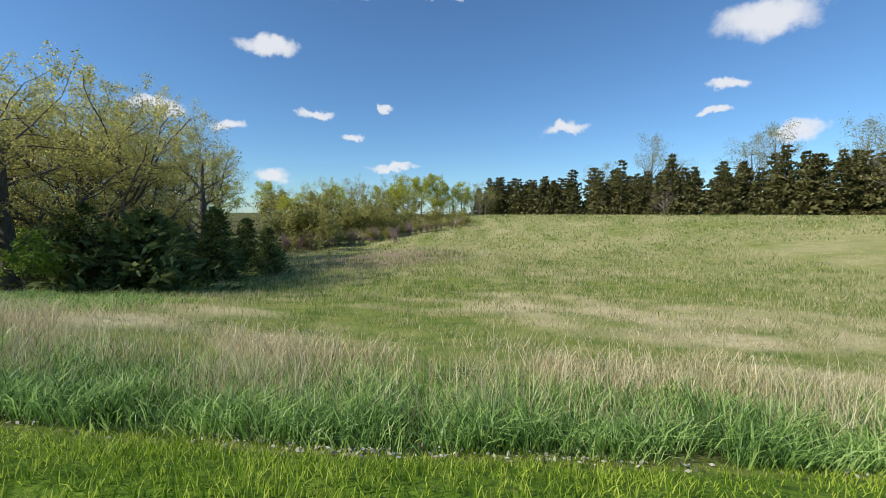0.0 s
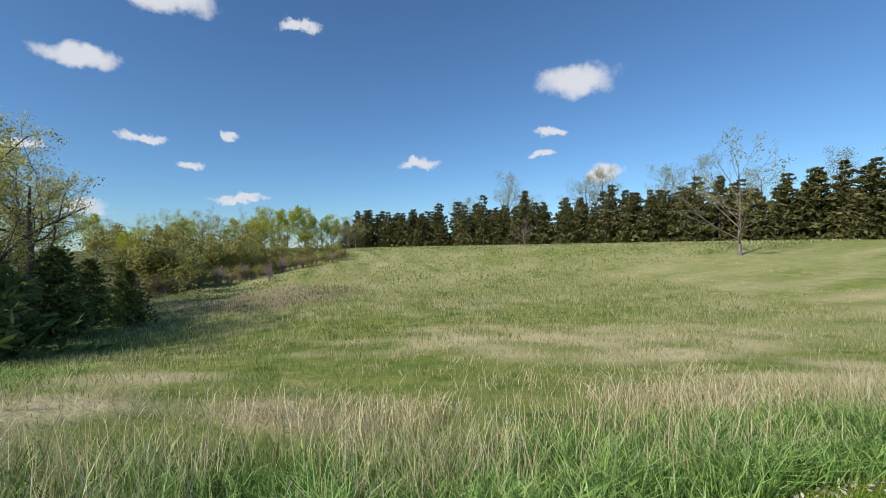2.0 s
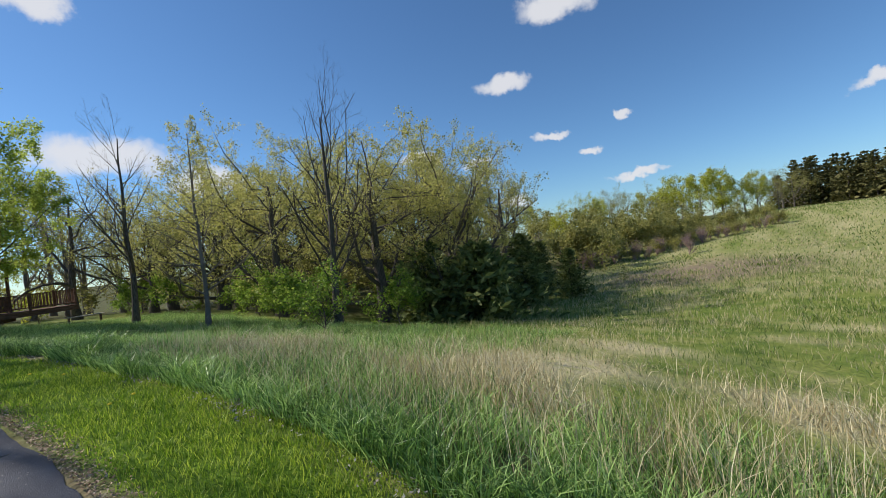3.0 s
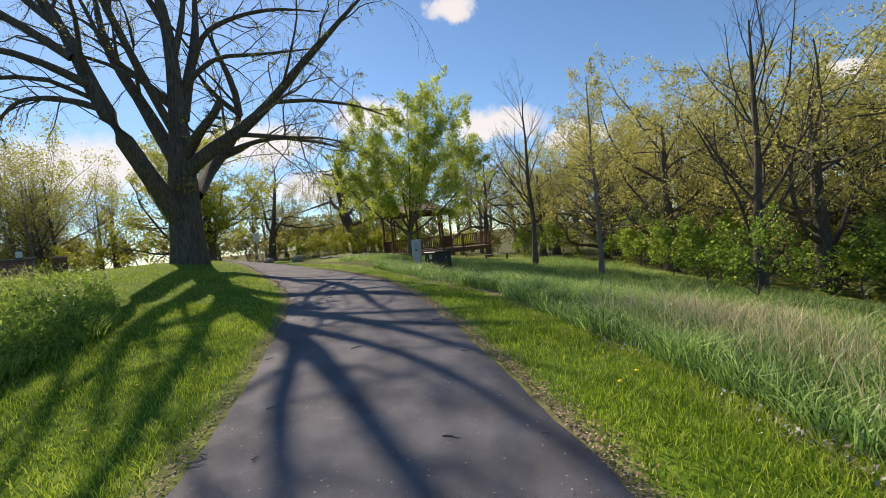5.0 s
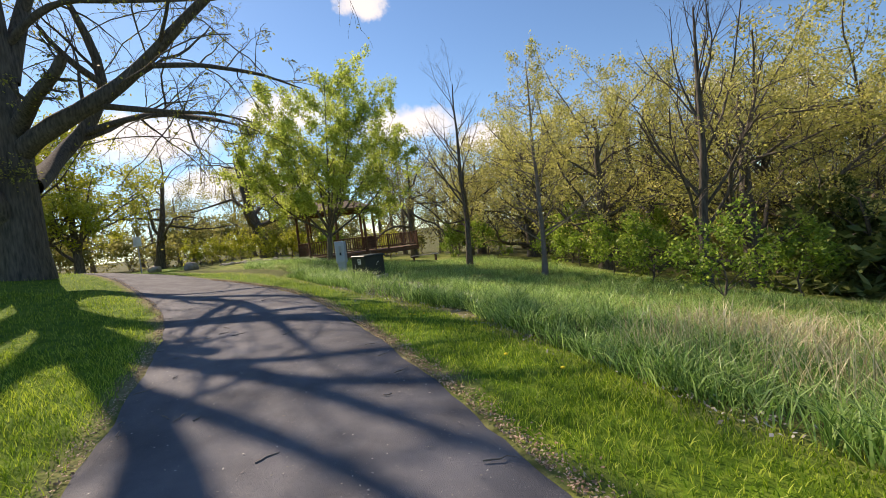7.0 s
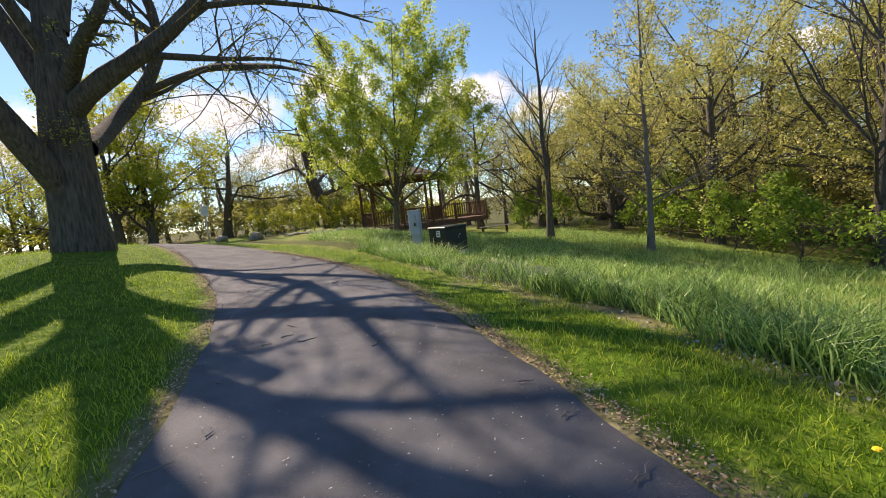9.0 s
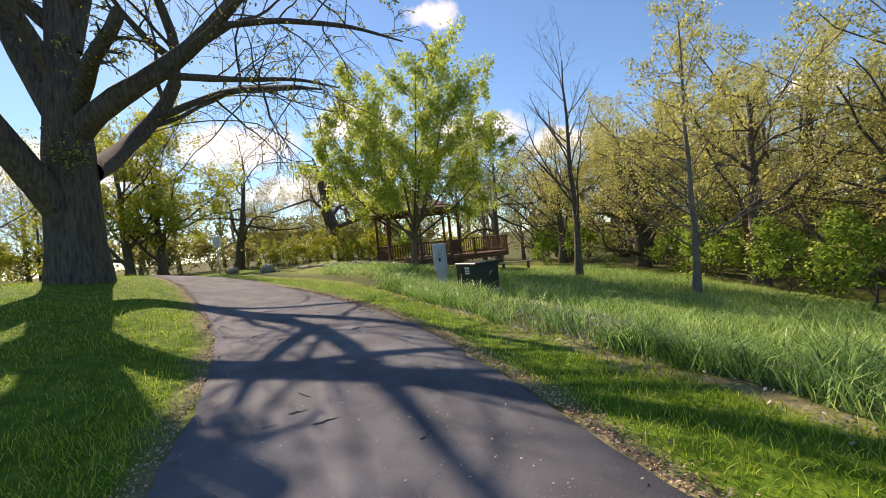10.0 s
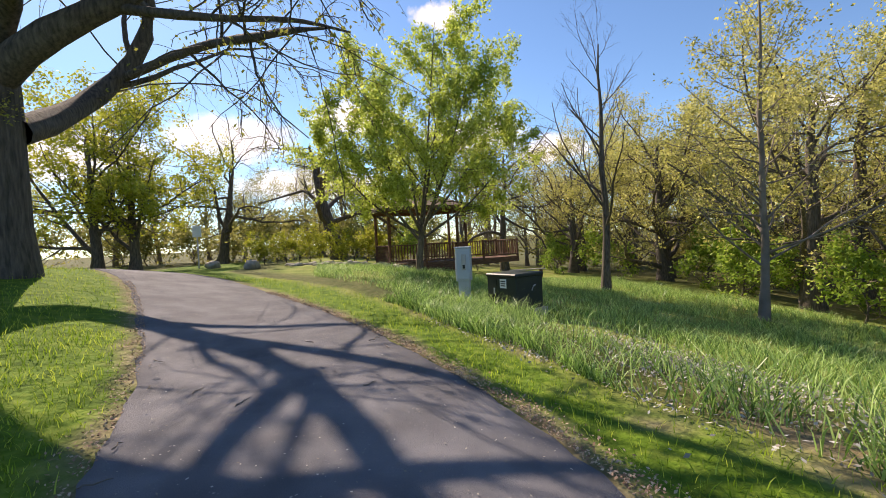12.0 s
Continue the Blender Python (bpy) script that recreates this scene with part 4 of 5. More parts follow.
    for n in range(34):     # far broadleaved trees beyond the field
        copy_at(rng.choice([dull, dull, dull, leafy, fresh, thin]), -48 + n * 1.75 + rng.uniform(-2, 2), 118 + rng.uniform(-6, 14) + 0.15 * n, rng.uniform(0, 6), rng.uniform(0.65, 0.95))
    for n in range(10):     # pale crowns over the firs
        copy_at(thin, 40 + 5.5 * n + rng.uniform(-3, 3), 118 - 8 * n + rng.uniform(-3, 3), rng.uniform(0, 6), rng.uniform(1.4, 1.75))
    # spruces beside the oaks
    conifer("spruce_tree", place(-16.4, 22.2), "dark green spruce with wide drooping boughs", 31, 4.4, 3.2, 18, 15, NEEDLES_NEAR, 0.45, "spruces at the wood's edge")
    conifer("spruce_tree", place(-19.2, 21.0), "dark green spruce with wide drooping boughs", 32, 4.6, 2.8, 16, 12, NEEDLES_NEAR, 0.45, "spruces at the wood's edge")
    sp = conifer("spruce_tree", place(-17.2, 30), "dark spruce with pointed top", 33, 5.2, 2.2, 22, 12, NEEDLES_NEAR, 0.3, "spruces at the wood's edge")
    for x, y, s in ((-20, 31, 0.75), (-15.2, 34, 0.7), (-19, 38, 0.8), (-22.5, 27, 0.6)):
        copy_at(sp, x, y, x, s)
    # the plantation beyond the field
    firs = [conifer("fir_tree", place(9 + 8 * n, 138 - 9 * n), "dark evergreen in a dense plantation row", 41 + n, 11.5 - n, 3.2, 17, 8, NEEDLES, 0.4, "evergreens beyond the field", fat=0.24, n=13, spray=0.8) for n in range(3)]
    line = [(4, 142), (35, 112), (62, 74), (80, 36), (90, -4)]
    for k in range(185):
        a = k / 184 * 3.999
        i, w = int(a), a - int(a)
        x = line[i][0] * (1 - w) + line[i + 1][0] * w
        y = line[i][1] * (1 - w) + line[i + 1][1] * w
        q = rng.uniform(-1, 7)
        copy_at(rng.choice(firs), x + q + rng.uniform(-1, 1), y + q * 0.6 + rng.uniform(-1, 1), rng.uniform(0, 6), rng.uniform(0.72, 1.18))
    # shrubs
    shrub("round_bush", place(-17.1, 11.6), "rounded bush in fresh mid-green leaf", 51, 2.3, LEAF_SHRUB, (7, 0.055, 0.08))
    gb = shrub("green_bush", place(-21.5, 14.0), "green bush at the wood's edge", 52, 2.6, LEAF_SHRUB, (8, 0.075, 0.12), group="bushes at the wood's edge")
    for n, (x, y, s) in enumerate(((-24.5, 15.0, 0.9), (-30.5, 17.6, 1.2), (-28.5, 16.6, 1.0), (-33.5, 19.0, 1.2), (-38, 16, 1.1), (-26.4, 19.8, 1.3), (-18.5, 17.6, 1.0), (-41, 14.6, 0.9), (-36, 24, 1.4), (-45, 17, 1.2), (-48, 6, 1.1), (-23, 22.5, 1.2))):
        copy_at(gb, x, y, n * 1.7, s)
    yb = shrub("yellow_bush", place(-42.4, -3.4), "yellow-green flowering bush in a row", 53, 1.9, LEAF_YELLOW, (5, 0.055, 0.08), group="row of yellow-green bushes")
    for n in range(13):
        copy_at(yb, -42.6 + 0.22 * n + rng.uniform(-0.5, 0.5), -3.0 + 0.62 * n, n * 2.3, rng.uniform(0.7, 1.15))
    for x, y in ((-43.5, 8.5), (-44.5, 10.5), (-38.5, -17), (-36, -19), (-40, -16)):
        copy_at(yb, x, y, x, 1.2)
    br = shrub("thicket_bush", place(-17, 52), "brown and dull green thicket bush", 54, 4.2, LEAF_DULL, (9, 0.16, 0.28), BARK_PALE, "hedge across the field", THICKET)
    pk = shrub("twiggy_bush", place(-9, 58), "leafless reddish twiggy bush", 55, 2.3, None, None, TWIG_PINK, "hedge across the field", [lv(40, 4, 30, 1.0, 0.5, 0.08, 0.12, 0.02, 0.3), lv(7, 3, 25, 0.5, 0.8, 0.1, 0.08)], 1.8)
    for n in range(34):
        a = n / 33
        x, y = -22 + 23 * a, 50 + 32 * a
        copy_at(br, x - 1.5 + rng.uniform(-2.5, 2), y + 4 + rng.uniform(-1, 5), rng.uniform(0, 6), (1.2 - 0.6 * a) * rng.uniform(0.8, 1.2))
        if n % 4:
            copy_at(pk, x + rng.uniform(-1, 1), y + rng.uniform(-1, 1), rng.uniform(0, 6), (1.0 - 0.35 * a) * rng.uniform(0.7, 1.2))
    for n in range(40):     # low growth at the foot of the hedge
        a = n / 39
        copy_at(br if n % 2 else pk, -23 + 25 * a + rng.uniform(-1, 1), 49 + 33 * a + rng.uniform(-2, 2), rng.uniform(0, 6), rng.uniform(0.28, 0.5))
    for n in range(14):
        copy_at(br, -40 + 2.2 * n + rng.uniform(-2, 2), 74 + rng.uniform(0, 14), rng.uniform(0, 6), rng.uniform(0.9, 1.5))
    for n in range(26):     # undergrowth in the woods
        copy_at(br, -23 - 1.1 * n + rng.uniform(-1, 1), 26 + rng.uniform(0, 14), rng.uniform(0, 6), rng.uniform(0.6, 1.0))
    for n in range(14):
        copy_at(br, -24 - 2.0 * n + rng.uniform(-1, 1), -19 - rng.uniform(0, 6), rng.uniform(0, 6), rng.uniform(0.45, 0.75))
    for n in range(18):     # thicket closing the view past the lawn
        copy_at(br, -14 - 2.3 * n + rng.uniform(-1, 1), -27 - rng.uniform(0, 9), rng.uniform(0, 6), rng.uniform(0.8, 1.15))
    for n in range(26):     # undergrowth beyond the far end of the footpath
        copy_at(br, -49 - rng.uniform(0, 8), -34 + 1.7 * n, rng.uniform(0, 6), rng.uniform(0.75, 1.05))
    for n in range(16):
        copy_at(br, -51 + rng.uniform(-4, 3), -14 + 3.0 * n, rng.uniform(0, 6), rng.uniform(0.5, 0.85))
    shrub("pale_bush", place(36, 79), "pale leafless bush before the evergreens", 56, 5.5, None, None, BARK_PALE, "", [lv(20, 5, 40, 0.9, 0.5, 0.12, 0.08, 0.02, 0.3), lv(8, 4, 35, 0.5, 0.5, 0.14, 0.05), lv(6, 3, 35, 0.5, 0.6, 0.14, 0.02)])
    conifer("seedling_spruce", place(-13.3, 43.6), "small spruce seedling in the grass", 57, 1.3, 0.5, 8, 8, NEEDLES_NEAR)


build_trees()


# ---- grass ----
def blades(rng, xy, tall, width, bend, droop=0.0):
    """Curved tapering blades: five points and three faces each."""
    n = len(xy)
    z = height(xy[:, 0], xy[:, 1])
    base = np.stack([xy[:, 0], xy[:, 1], z - 0.01], -1)
    az = rng.random(n) * 2 * np.pi
    out = np.stack([np.cos(az), np.sin(az), 0 * az], -1)
    face = rng.random(n) * np.pi
    side = np.stack([np.cos(face), np.sin(face), 0 * face], -1) * (width / 2)[:, None]
    b = (bend * tall)[:, None]
    up = np.array([0, 0, 1.0]) * tall[:, None]
    mid = base + up * 0.55 + out * b * 0.35
    tip = base + up * (1 - droop) + out * b
    V = np.stack([base - side, base + side, mid + side * 0.75, mid - side * 0.75, tip], 1).reshape(-1, 3)
    i = np.arange(n)[:, None] * 5
    quads = i + np.array([0, 1, 2, 3])
    tris = i + np.array([3, 2, 4])
    return V, quads.tolist() + tris.tolist()


def scatter(rng, n, x0, x1, y0, y1):
    return np.stack([rng.uniform(x0, x1, n), rng.uniform(y0, y1, n)], -1)


def stuff(name, data, material, label, category):
    return tagged(part(name, data, material), label, category, kind="stuff")


def build_grass():
    rng = np.random.default_rng(3)
    # mown lawn: close to the walk only
    p = np.concatenate([scatter(rng, 90000, -22, 5, -5.5, 4), scatter(rng, 60000, -14, 4.5, -0.2, 3.8), scatter(rng, 40000, -30, -12, -9, 2), scatter(rng, 90000, -17, -6, -3.6, 3.5)])
    d = off_path(p[:, 0], p[:, 1])
    keep = (p[:, 1] < lawn_edge(p[:, 0]) + 0.1) & (np.abs(d) > HALF + 0.08 + 0.2 * rng.random(len(p))) & (weeds(p[:, 0], p[:, 1]) < 0.5) & (rut(p[:, 0], p[:, 1]) < 0.3 + 0.6 * rng.random(len(p)))
    keep &= rng.random(len(p)) < 0.8 + 0.3 * wave(p[:, 0], p[:, 1], 0.5, 8)
    p = p[keep]
    n = len(p)
    tall = rng.uniform(0.035, 0.1, n) * (1 + 0.35 * wave(p[:, 0], p[:, 1], 0.7, 9))
    stuff("lawn_grass", blades(rng, p, tall, rng.uniform(0.005, 0.01, n), rng.uniform(0.1, 1.1, n)), LAWN, "short bright green mown lawn grass beside the footpath", "grass")
    # lush border beyond the mown edge
    xs = rng.uniform(-24, 7, 90000)
    dd = np.abs(rng.normal(0, 1.0, len(xs)))
    p = np.stack([xs, lawn_edge(xs) + 0.05 + dd], -1)
    clump = wave(p[:, 0], p[:, 1], 0.33, 1)
    p = p[rng.random(len(p)) < 0.55 + 0.6 * clump]
    p = p[~((np.abs(p[:, 0] + 19.5) < 2.3) & (np.abs(p[:, 1] - 3.7) < 1.0) & (rng.random(len(p)) < 0.8))]
    p = p[rut(p[:, 0], p[:, 1]) < 0.4]
    n = len(p)
    tall = rng.uniform(0.14, 0.4, n) * (1 + 0.4 * wave(p[:, 0], p[:, 1], 0.5, 2))
    stuff("tall_grass", blades(rng, p, tall, rng.uniform(0.007, 0.017, n), rng.uniform(0.2, 1.3, n), 0.18), LUSH, "lush dark green tall grass at the mown edge", "grass")
    # green grass over the level ground before the woods
    p = scatter(rng, 110000, -36, -9, 0, 15)
    p = p[~((((p[:, 0] + 19.3) / 2.8) ** 2 + ((p[:, 1] - 4.0) / 1.1) ** 2 < 1) & (rng.random(len(p)) < 0.75))]
    p = p[(p[:, 1] > lawn_edge(p[:, 0]) + 0.9) & (rng.random(len(p)) < 0.65 + 0.5 * wave(p[:, 0], p[:, 1], 0.8, 3))]
    n = len(p)
    stuff("tall_grass", blades(rng, p, rng.uniform(0.1, 0.34, n) * (1 + 0.55 * wave(p[:, 0], p[:, 1], 0.9, 5)), rng.uniform(0.006, 0.015, n), rng.uniform(0.3, 1.4, n), 0.2), LUSH, "tall green grass before the woods", "grass")
    # tall weeds to the left
    p = np.concatenate([scatter(rng, 60000, -21, -2, -11, -2.7), scatter(rng, 26000, -18, -9, -5, -2.7)])
    p = p[weeds(p[:, 0], p[:, 1]) > 0.4]
    n = len(p)
    full = 0.5 + 0.28 * wave(p[:, 0], p[:, 1], 0.6, 7)
    stuff("tall_grass", blades(rng, p, rng.uniform(0.3, 0.72, n) * full, rng.uniform(0.012, 0.026, n), rng.uniform(0.15, 0.9, n), 0.12), WEEDS, "patch of tall green weeds in the lawn", "grass")
    q = p[rng.random(n) < 0.07]
    c = np.stack([q[:, 0], q[:, 1], height(q[:, 0], q[:, 1])], -1)
    stalk = np.stack([c, c + np.array([0, 0, 1.0]) * rng.uniform(0.25, 0.6, (len(q), 1))], 1)
    stuff("weed_leaves", leaves(rng, stalk, 5, 0.032, 0.05), LEAF_SHRUB, "broad leaves among the tall weeds", "weeds")
    q = p[(rng.random(n) < 0.07) & (p[:, 0] < -9.5) & (p[:, 1] < -4.2) & (wave(p[:, 0], p[:, 1], 1.2, 3) > -0.1)]
    stuff("straw", blades(rng, q, rng.uniform(0.5, 0.85, len(q)), rng.uniform(0.006, 0.012, len(q)), rng.uniform(0.1, 0.7, len(q)), 0.1), STRAW, "dry seed stalks standing over the weeds", "dry grass")
    # dead stalks
    xs = rng.uniform(-13, 8, 14000)
    p = np.stack([xs, lawn_edge(xs) + 0.5 + np.abs(rng.normal(0.9, 1.0, len(xs)))], -1)
    p = p[rng.random(len(p)) < 0.5 + 0.6 * wave(p[:, 0], p[:, 1], 0.8, 4)]
    n = len(p)
    tall = rng.uniform(0.3, 0.62, n) * np.where(rng.random(n) < 0.1, 1.5, 1.0)
    stuff("straw", blades(rng, p, tall, rng.uniform(0.004, 0.008, n), rng.uniform(0.0, 0.9, n), 0.0), STRAW, "dry standing stalks of last year's grass", "dry grass")
    xs = rng.uniform(-14, 6, 9000)
    p = np.stack([xs, lawn_edge(xs) + 2.0 + np.abs(rng.normal(0, 2.2, len(xs)))], -1)
    p = p[wave(p[:, 0], p[:, 1], 1.5, 5) > -0.05]
    n = len(p)
    stuff("straw", blades(rng, p, rng.uniform(0.25, 0.6, n), rng.uniform(0.008, 0.014, n), rng.uniform(0.2, 1.3, n), 0.25), STRAW, "matted pale dead grass in the meadow", "dry grass")
    # rough meadow, thinning with distance
    y = 3.5 + 40 * rng.random(150000) ** 1.6
    x = rng.uniform(-16, 26, len(y))
    p = np.stack([x, y], -1)
    p = p[(p[:, 1] > lawn_edge(p[:, 0]) + 0.8) & (rng.random(len(p)) < 0.5 + 0.6 * wave(p[:, 0], p[:, 1], 0.8, 6))]
    n = len(p)
    far = np.clip(p[:, 1] / 14, 0.6, 2.2)
    stuff("meadow_grass", blades(rng, p, rng.uniform(0.1, 0.3, n) * np.clip(far, 0.8, 1.4), rng.uniform(0.008, 0.016, n) * far, rng.uniform(0.1, 1.0, n), 0.1), MEADOW, "rough meadow grass of mixed green and straw", "grass")
    # tufts of bleached grass over the field
    t = scatter(rng, 2000, -14, 40, 7, 56)
    t = t[(wave(t[:, 0], t[:, 1], 3.2, 4) > 0.0) | (((t[:, 0] - 9) / 8) ** 2 + ((t[:, 1] - 15) / 4.5) ** 2 < 1)]
    p = (t[:, None] + rng.normal(0, 0.28, (len(t), 26, 2)) * np.array([1.6, 0.8])).reshape(-1, 2)
    n = len(p)
    stuff("straw", blades(rng, p, rng.uniform(0.1, 0.32, n), rng.uniform(0.006, 0.014, n), rng.uniform(0.4, 1.7, n), 0.35), STRAW, "tufts of bleached grass over the field", "dry grass")
    # coarse grass on the far slope
    t = scatter(rng, 5200, -22, 70, 42, 125)
    p = (t[:, None] + rng.normal(0, 0.6, (len(t), 9, 2)) * np.array([1.8, 0.8])).reshape(-1, 2)
    n = len(p)
    stuff("meadow_grass", blades(rng, p, rng.uniform(0.15, 0.4, n), rng.uniform(0.04, 0.1, n), rng.uniform(0.2, 1.2, n), 0.2), MEADOW, "rough green and straw grass on the far slope", "grass")
    # leaf litter along both edges of the asphalt and at the foot of the tall grass
    xs = rng.uniform(-26, -4, 16000)
    side = np.where(rng.random(len(xs)) < 0.72, 1, -1)
    y = centre(xs) + side * (HALF + 0.08 + np.abs(rng.normal(0, 0.11, len(xs))) - 0.08)
    p1 = np.stack([xs, y], -1)
    c = np.stack([p1[:, 0], p1[:, 1], height(p1[:, 0], p1[:, 1]) + 0.025], -1)
    V, F = leaves(rng, np.repeat(c[:, None], 2, 1), 1, 0.012, 0.004, 1.0)
    stuff("leaf_litter", (V, F), LITTER, "brown leaf litter along the asphalt edge", "leaf litter")
    xs = rng.uniform(-22, 5, 7000)
    y = lawn_edge(xs) + rng.normal(0.06, 0.12, len(xs))
    q = np.concatenate([np.stack([xs, y], -1), np.stack([rng.normal(-19.3, 1.2, 4200), rng.normal(4.0, 0.5, 4200)], -1)])
    c = np.stack([q[:, 0], q[:, 1], height(q[:, 0], q[:, 1]) + 0.03], -1)
    c = c[np.r_[wave(xs, y, 0.7, 3) + 0.5 * rng.normal(size=len(xs)) > 0.35, np.ones(4200, bool)]]
    V, F = leaves(rng, np.repeat(c[:, None], 2, 1), 1, 0.02, 0.008, 0.8)
    stuff("leaf_litter", (V, F), PALE_LITTER, "bleached dead leaves at the foot of the tall grass", "leaf litter")
    # bud scales and crumbs strewn on the asphalt
    xs = rng.uniform(-24, -7, 1700)
    y = centre(xs) + rng.uniform(-1.2, 1.2, len(xs))
    c = np.stack([xs, y, height(xs, y) + 0.036], -1)
    V, F = leaves(rng, np.repeat(c[:, None], 2, 1), 1, 0.009, 0.002, 2.5)
    stuff("bud_litter", (V, F), PALE_LITTER, "pale bud scales strewn on the asphalt", "leaf litter")
    # fallen twigs on the asphalt
    for k in range(44):
        x = rng.uniform(-21, -8)
        yy = float(centre(x)) + (rng.uniform(-1.15, 1.1) if k % 2 else rng.choice([-1.15, -1.2, 1.1]))
        L = rng.uniform(0.07, 0.2)
        a = rng.uniform(0, 3.1)
        t = np.linspace(-0.5, 0.5, 5)
        px, py = x + L * t * math.cos(a) + 0.01 * rng.normal(size=5), yy + L * t * math.sin(a) + 0.01 * rng.normal(size=5)
        P = np.stack([px, py, height(px, py) + 0.036], -1)[None]
        tagged(part("fallen_twig", tubes(P, np.array([[0.005, 0.006, 0.005, 0.004, 0.002]]), 5), BARK_PALE), "small dry twig lying on the asphalt", "twig", "fallen twigs")
    # dandelions
    for k in range(24):
        x, yy = (rng.uniform(-13, -8.5), rng.uniform(-2.8, -0.9)) if k % 3 else (rng.uniform(-16, -10), rng.uniform(2.3, 3.2))
        z = float(height(x, yy))
        ob = thing("dandelion", pose(x, yy, z), "yellow dandelion flower in the lawn", "flower", "dandelions")
        bm = bmesh.new()
        bmesh.ops.create_uvsphere(bm, u_segments=8, v_segments=4, radius=0.022, matrix=pose(0, 0, 0.08) @ Matrix.Diagonal((1, 1, 0.5, 1)))
        part("flower_head", bm, DANDELION, ob)
        part("stalk", tubes(np.array([[[0, 0, -0.01], [0.004, 0, 0.04], [0, 0, 0.075]]]), np.full((1, 3), 0.003), 5), LUSH, ob)


build_grass()


# ---- things by the footpath ----
def build_gazebo():
    gx, gy = -39.6, 5.6
    g = float(height(-38, 5.5))
    ob = thing("gazebo", pose(gx, gy, g, 0, 0, 14), "open cedar gazebo with shingled roof and railed deck", "gazebo")
    R, deck = 2.7, 0.42
    bm = bmesh.new()
    ring = [bm.verts.new((R * math.cos(a), R * math.sin(a), deck)) for a in [math.pi / 8 + k * math.pi / 4 for k in range(8)]]
    f = bm.faces.new(ring)
    ex = bmesh.ops.extrude_face_region(bm, geom=[f])["geom"]
    bmesh.ops.translate(bm, vec=(0, 0, -0.5), verts=[v for v in ex if isinstance(v, bmesh.types.BMVert)])
    bmesh.ops.recalc_face_normals(bm, faces=bm.faces[:])
    part("deck", bm, CEDAR, ob)
    part("ramp_deck", box((2.2, 4.2, 0.3), (1.2, 2.9, deck - 0.16), 0.02), CEDAR, ob, "low cedar deck beside the gazebo")
    corners = [(R * 0.93 * math.cos(a), R * 0.93 * math.sin(a)) for a in [math.pi / 8 + k * math.pi / 4 for k in range(8)]]
    for x, y in corners:
        part("post", box((0.13, 0.13, 2.85), (x, y, deck + 1.42), 0.015), CEDAR, ob)
    runs = [(corners[k], corners[(k + 1) % 8]) for k in range(8) if k not in (3, 4)] + [((2.25, 2.6), (2.25, 4.9)), ((2.25, 4.9), (0.2, 4.9)), ((0.2, 2.4), (0.2, 4.9))]
    for (x0, y0), (x1, y1) in runs:
        d = Vector((x1 - x0, y1 - y0, 0))
        turn = Matrix.Rotation(math.atan2(d.y, d.x), 4, "Z")
        mid = Vector(((x0 + x1) / 2, (y0 + y1) / 2, deck))
        rail = part("railing", box((d.length, 0.09, 0.05), mid + Vector((0, 0, 0.92)), 0.01, turn), CEDAR, ob)
        part("bottom_rail", box((d.length, 0.05, 0.07), mid + Vector((0, 0, 0.12)), 0.01, turn), CEDAR, rail)
        n = max(2, int(d.length / 0.16))
        shared = None
        for k in range(1, n):
            at = Vector((x0, y0, deck + 0.52)) + d * (k / n)
            if shared is None:
                b = part("baluster", box((0.04, 0.04, 0.78), (0, 0, 0), 0), CEDAR, rail)
                shared = b.data
            else:
                b = new("baluster", shared)
                b.parent = rail
            b.location = at
    for x, y in ((2.25, 4.9), (2.25, 2.6), (0.2, 4.9)):
        part("rail_post", box((0.11, 0.11, 1.1), (x, y, deck + 0.45), 0.01), CEDAR, ob)
    # two-tiered octagonal roof
    for name, r0, z0, r1, z1 in (("roof", 3.1, deck + 2.85, 0.9, deck + 3.65), ("upper_roof", 1.1, deck + 3.75, 0.05, deck + 4.2)):
        bm = bmesh.new()
        low = [bm.verts.new((r0 * math.cos(a), r0 * math.sin(a), z0)) for a in [math.pi / 8 + k * math.pi / 4 for k in range(8)]]
        top = [bm.verts.new((r1 * math.cos(a), r1 * math.sin(a), z1)) for a in [math.pi / 8 + k * math.pi / 4 for k in range(8)]]
        under = [bm.verts.new((v.co.x, v.co.y, v.co.z - 0.16)) for v in low]
        tunder = [bm.verts.new((v.co.x, v.co.y, v.co.z - 0.14)) for v in top]
        for k in range(8):
            m = (k + 1) % 8
            bm.faces.new((low[k], low[m], top[m], top[k]))
            bm.faces.new((under[m], under[k], tunder[k], tunder[m]))
            bm.faces.new((low[m], low[k], under[k], under[m]))
        bm.faces.new(top)
        bm.faces.new(tunder[::-1])
        part(name, bm, ROOFING, ob)
    for k in range(8):
        (x0, y0), (x1, y1) = corners[k], corners[(k + 1) % 8]
        d = Vector((x1 - x0, y1 - y0, 0))
        part("beam", box((d.length + 0.1, 0.09, 0.2), ((x0 + x1) / 2, (y0 + y1) / 2, deck + 2.74), 0.01, Matrix.Rotation(math.atan2(d.y, d.x), 4, "Z")), CEDAR, ob)
    bench = thing("bench", pose(-37.4, 10.9, float(height(-37.4, 10.9)), 0, 0, 80), "low weathered plank bench beside the gazebo", "bench")
    for k in range(3):
        part("seat_plank", box((1.9, 0.13, 0.045), (0, -0.15 + 0.15 * k, 0.43), 0.008), PALE_WOOD, bench)
    for x in (-0.75, 0.75):
        part("leg", box((0.08, 0.4, 0.42), (x, 0, 0.2), 0.008), CEDAR, bench)


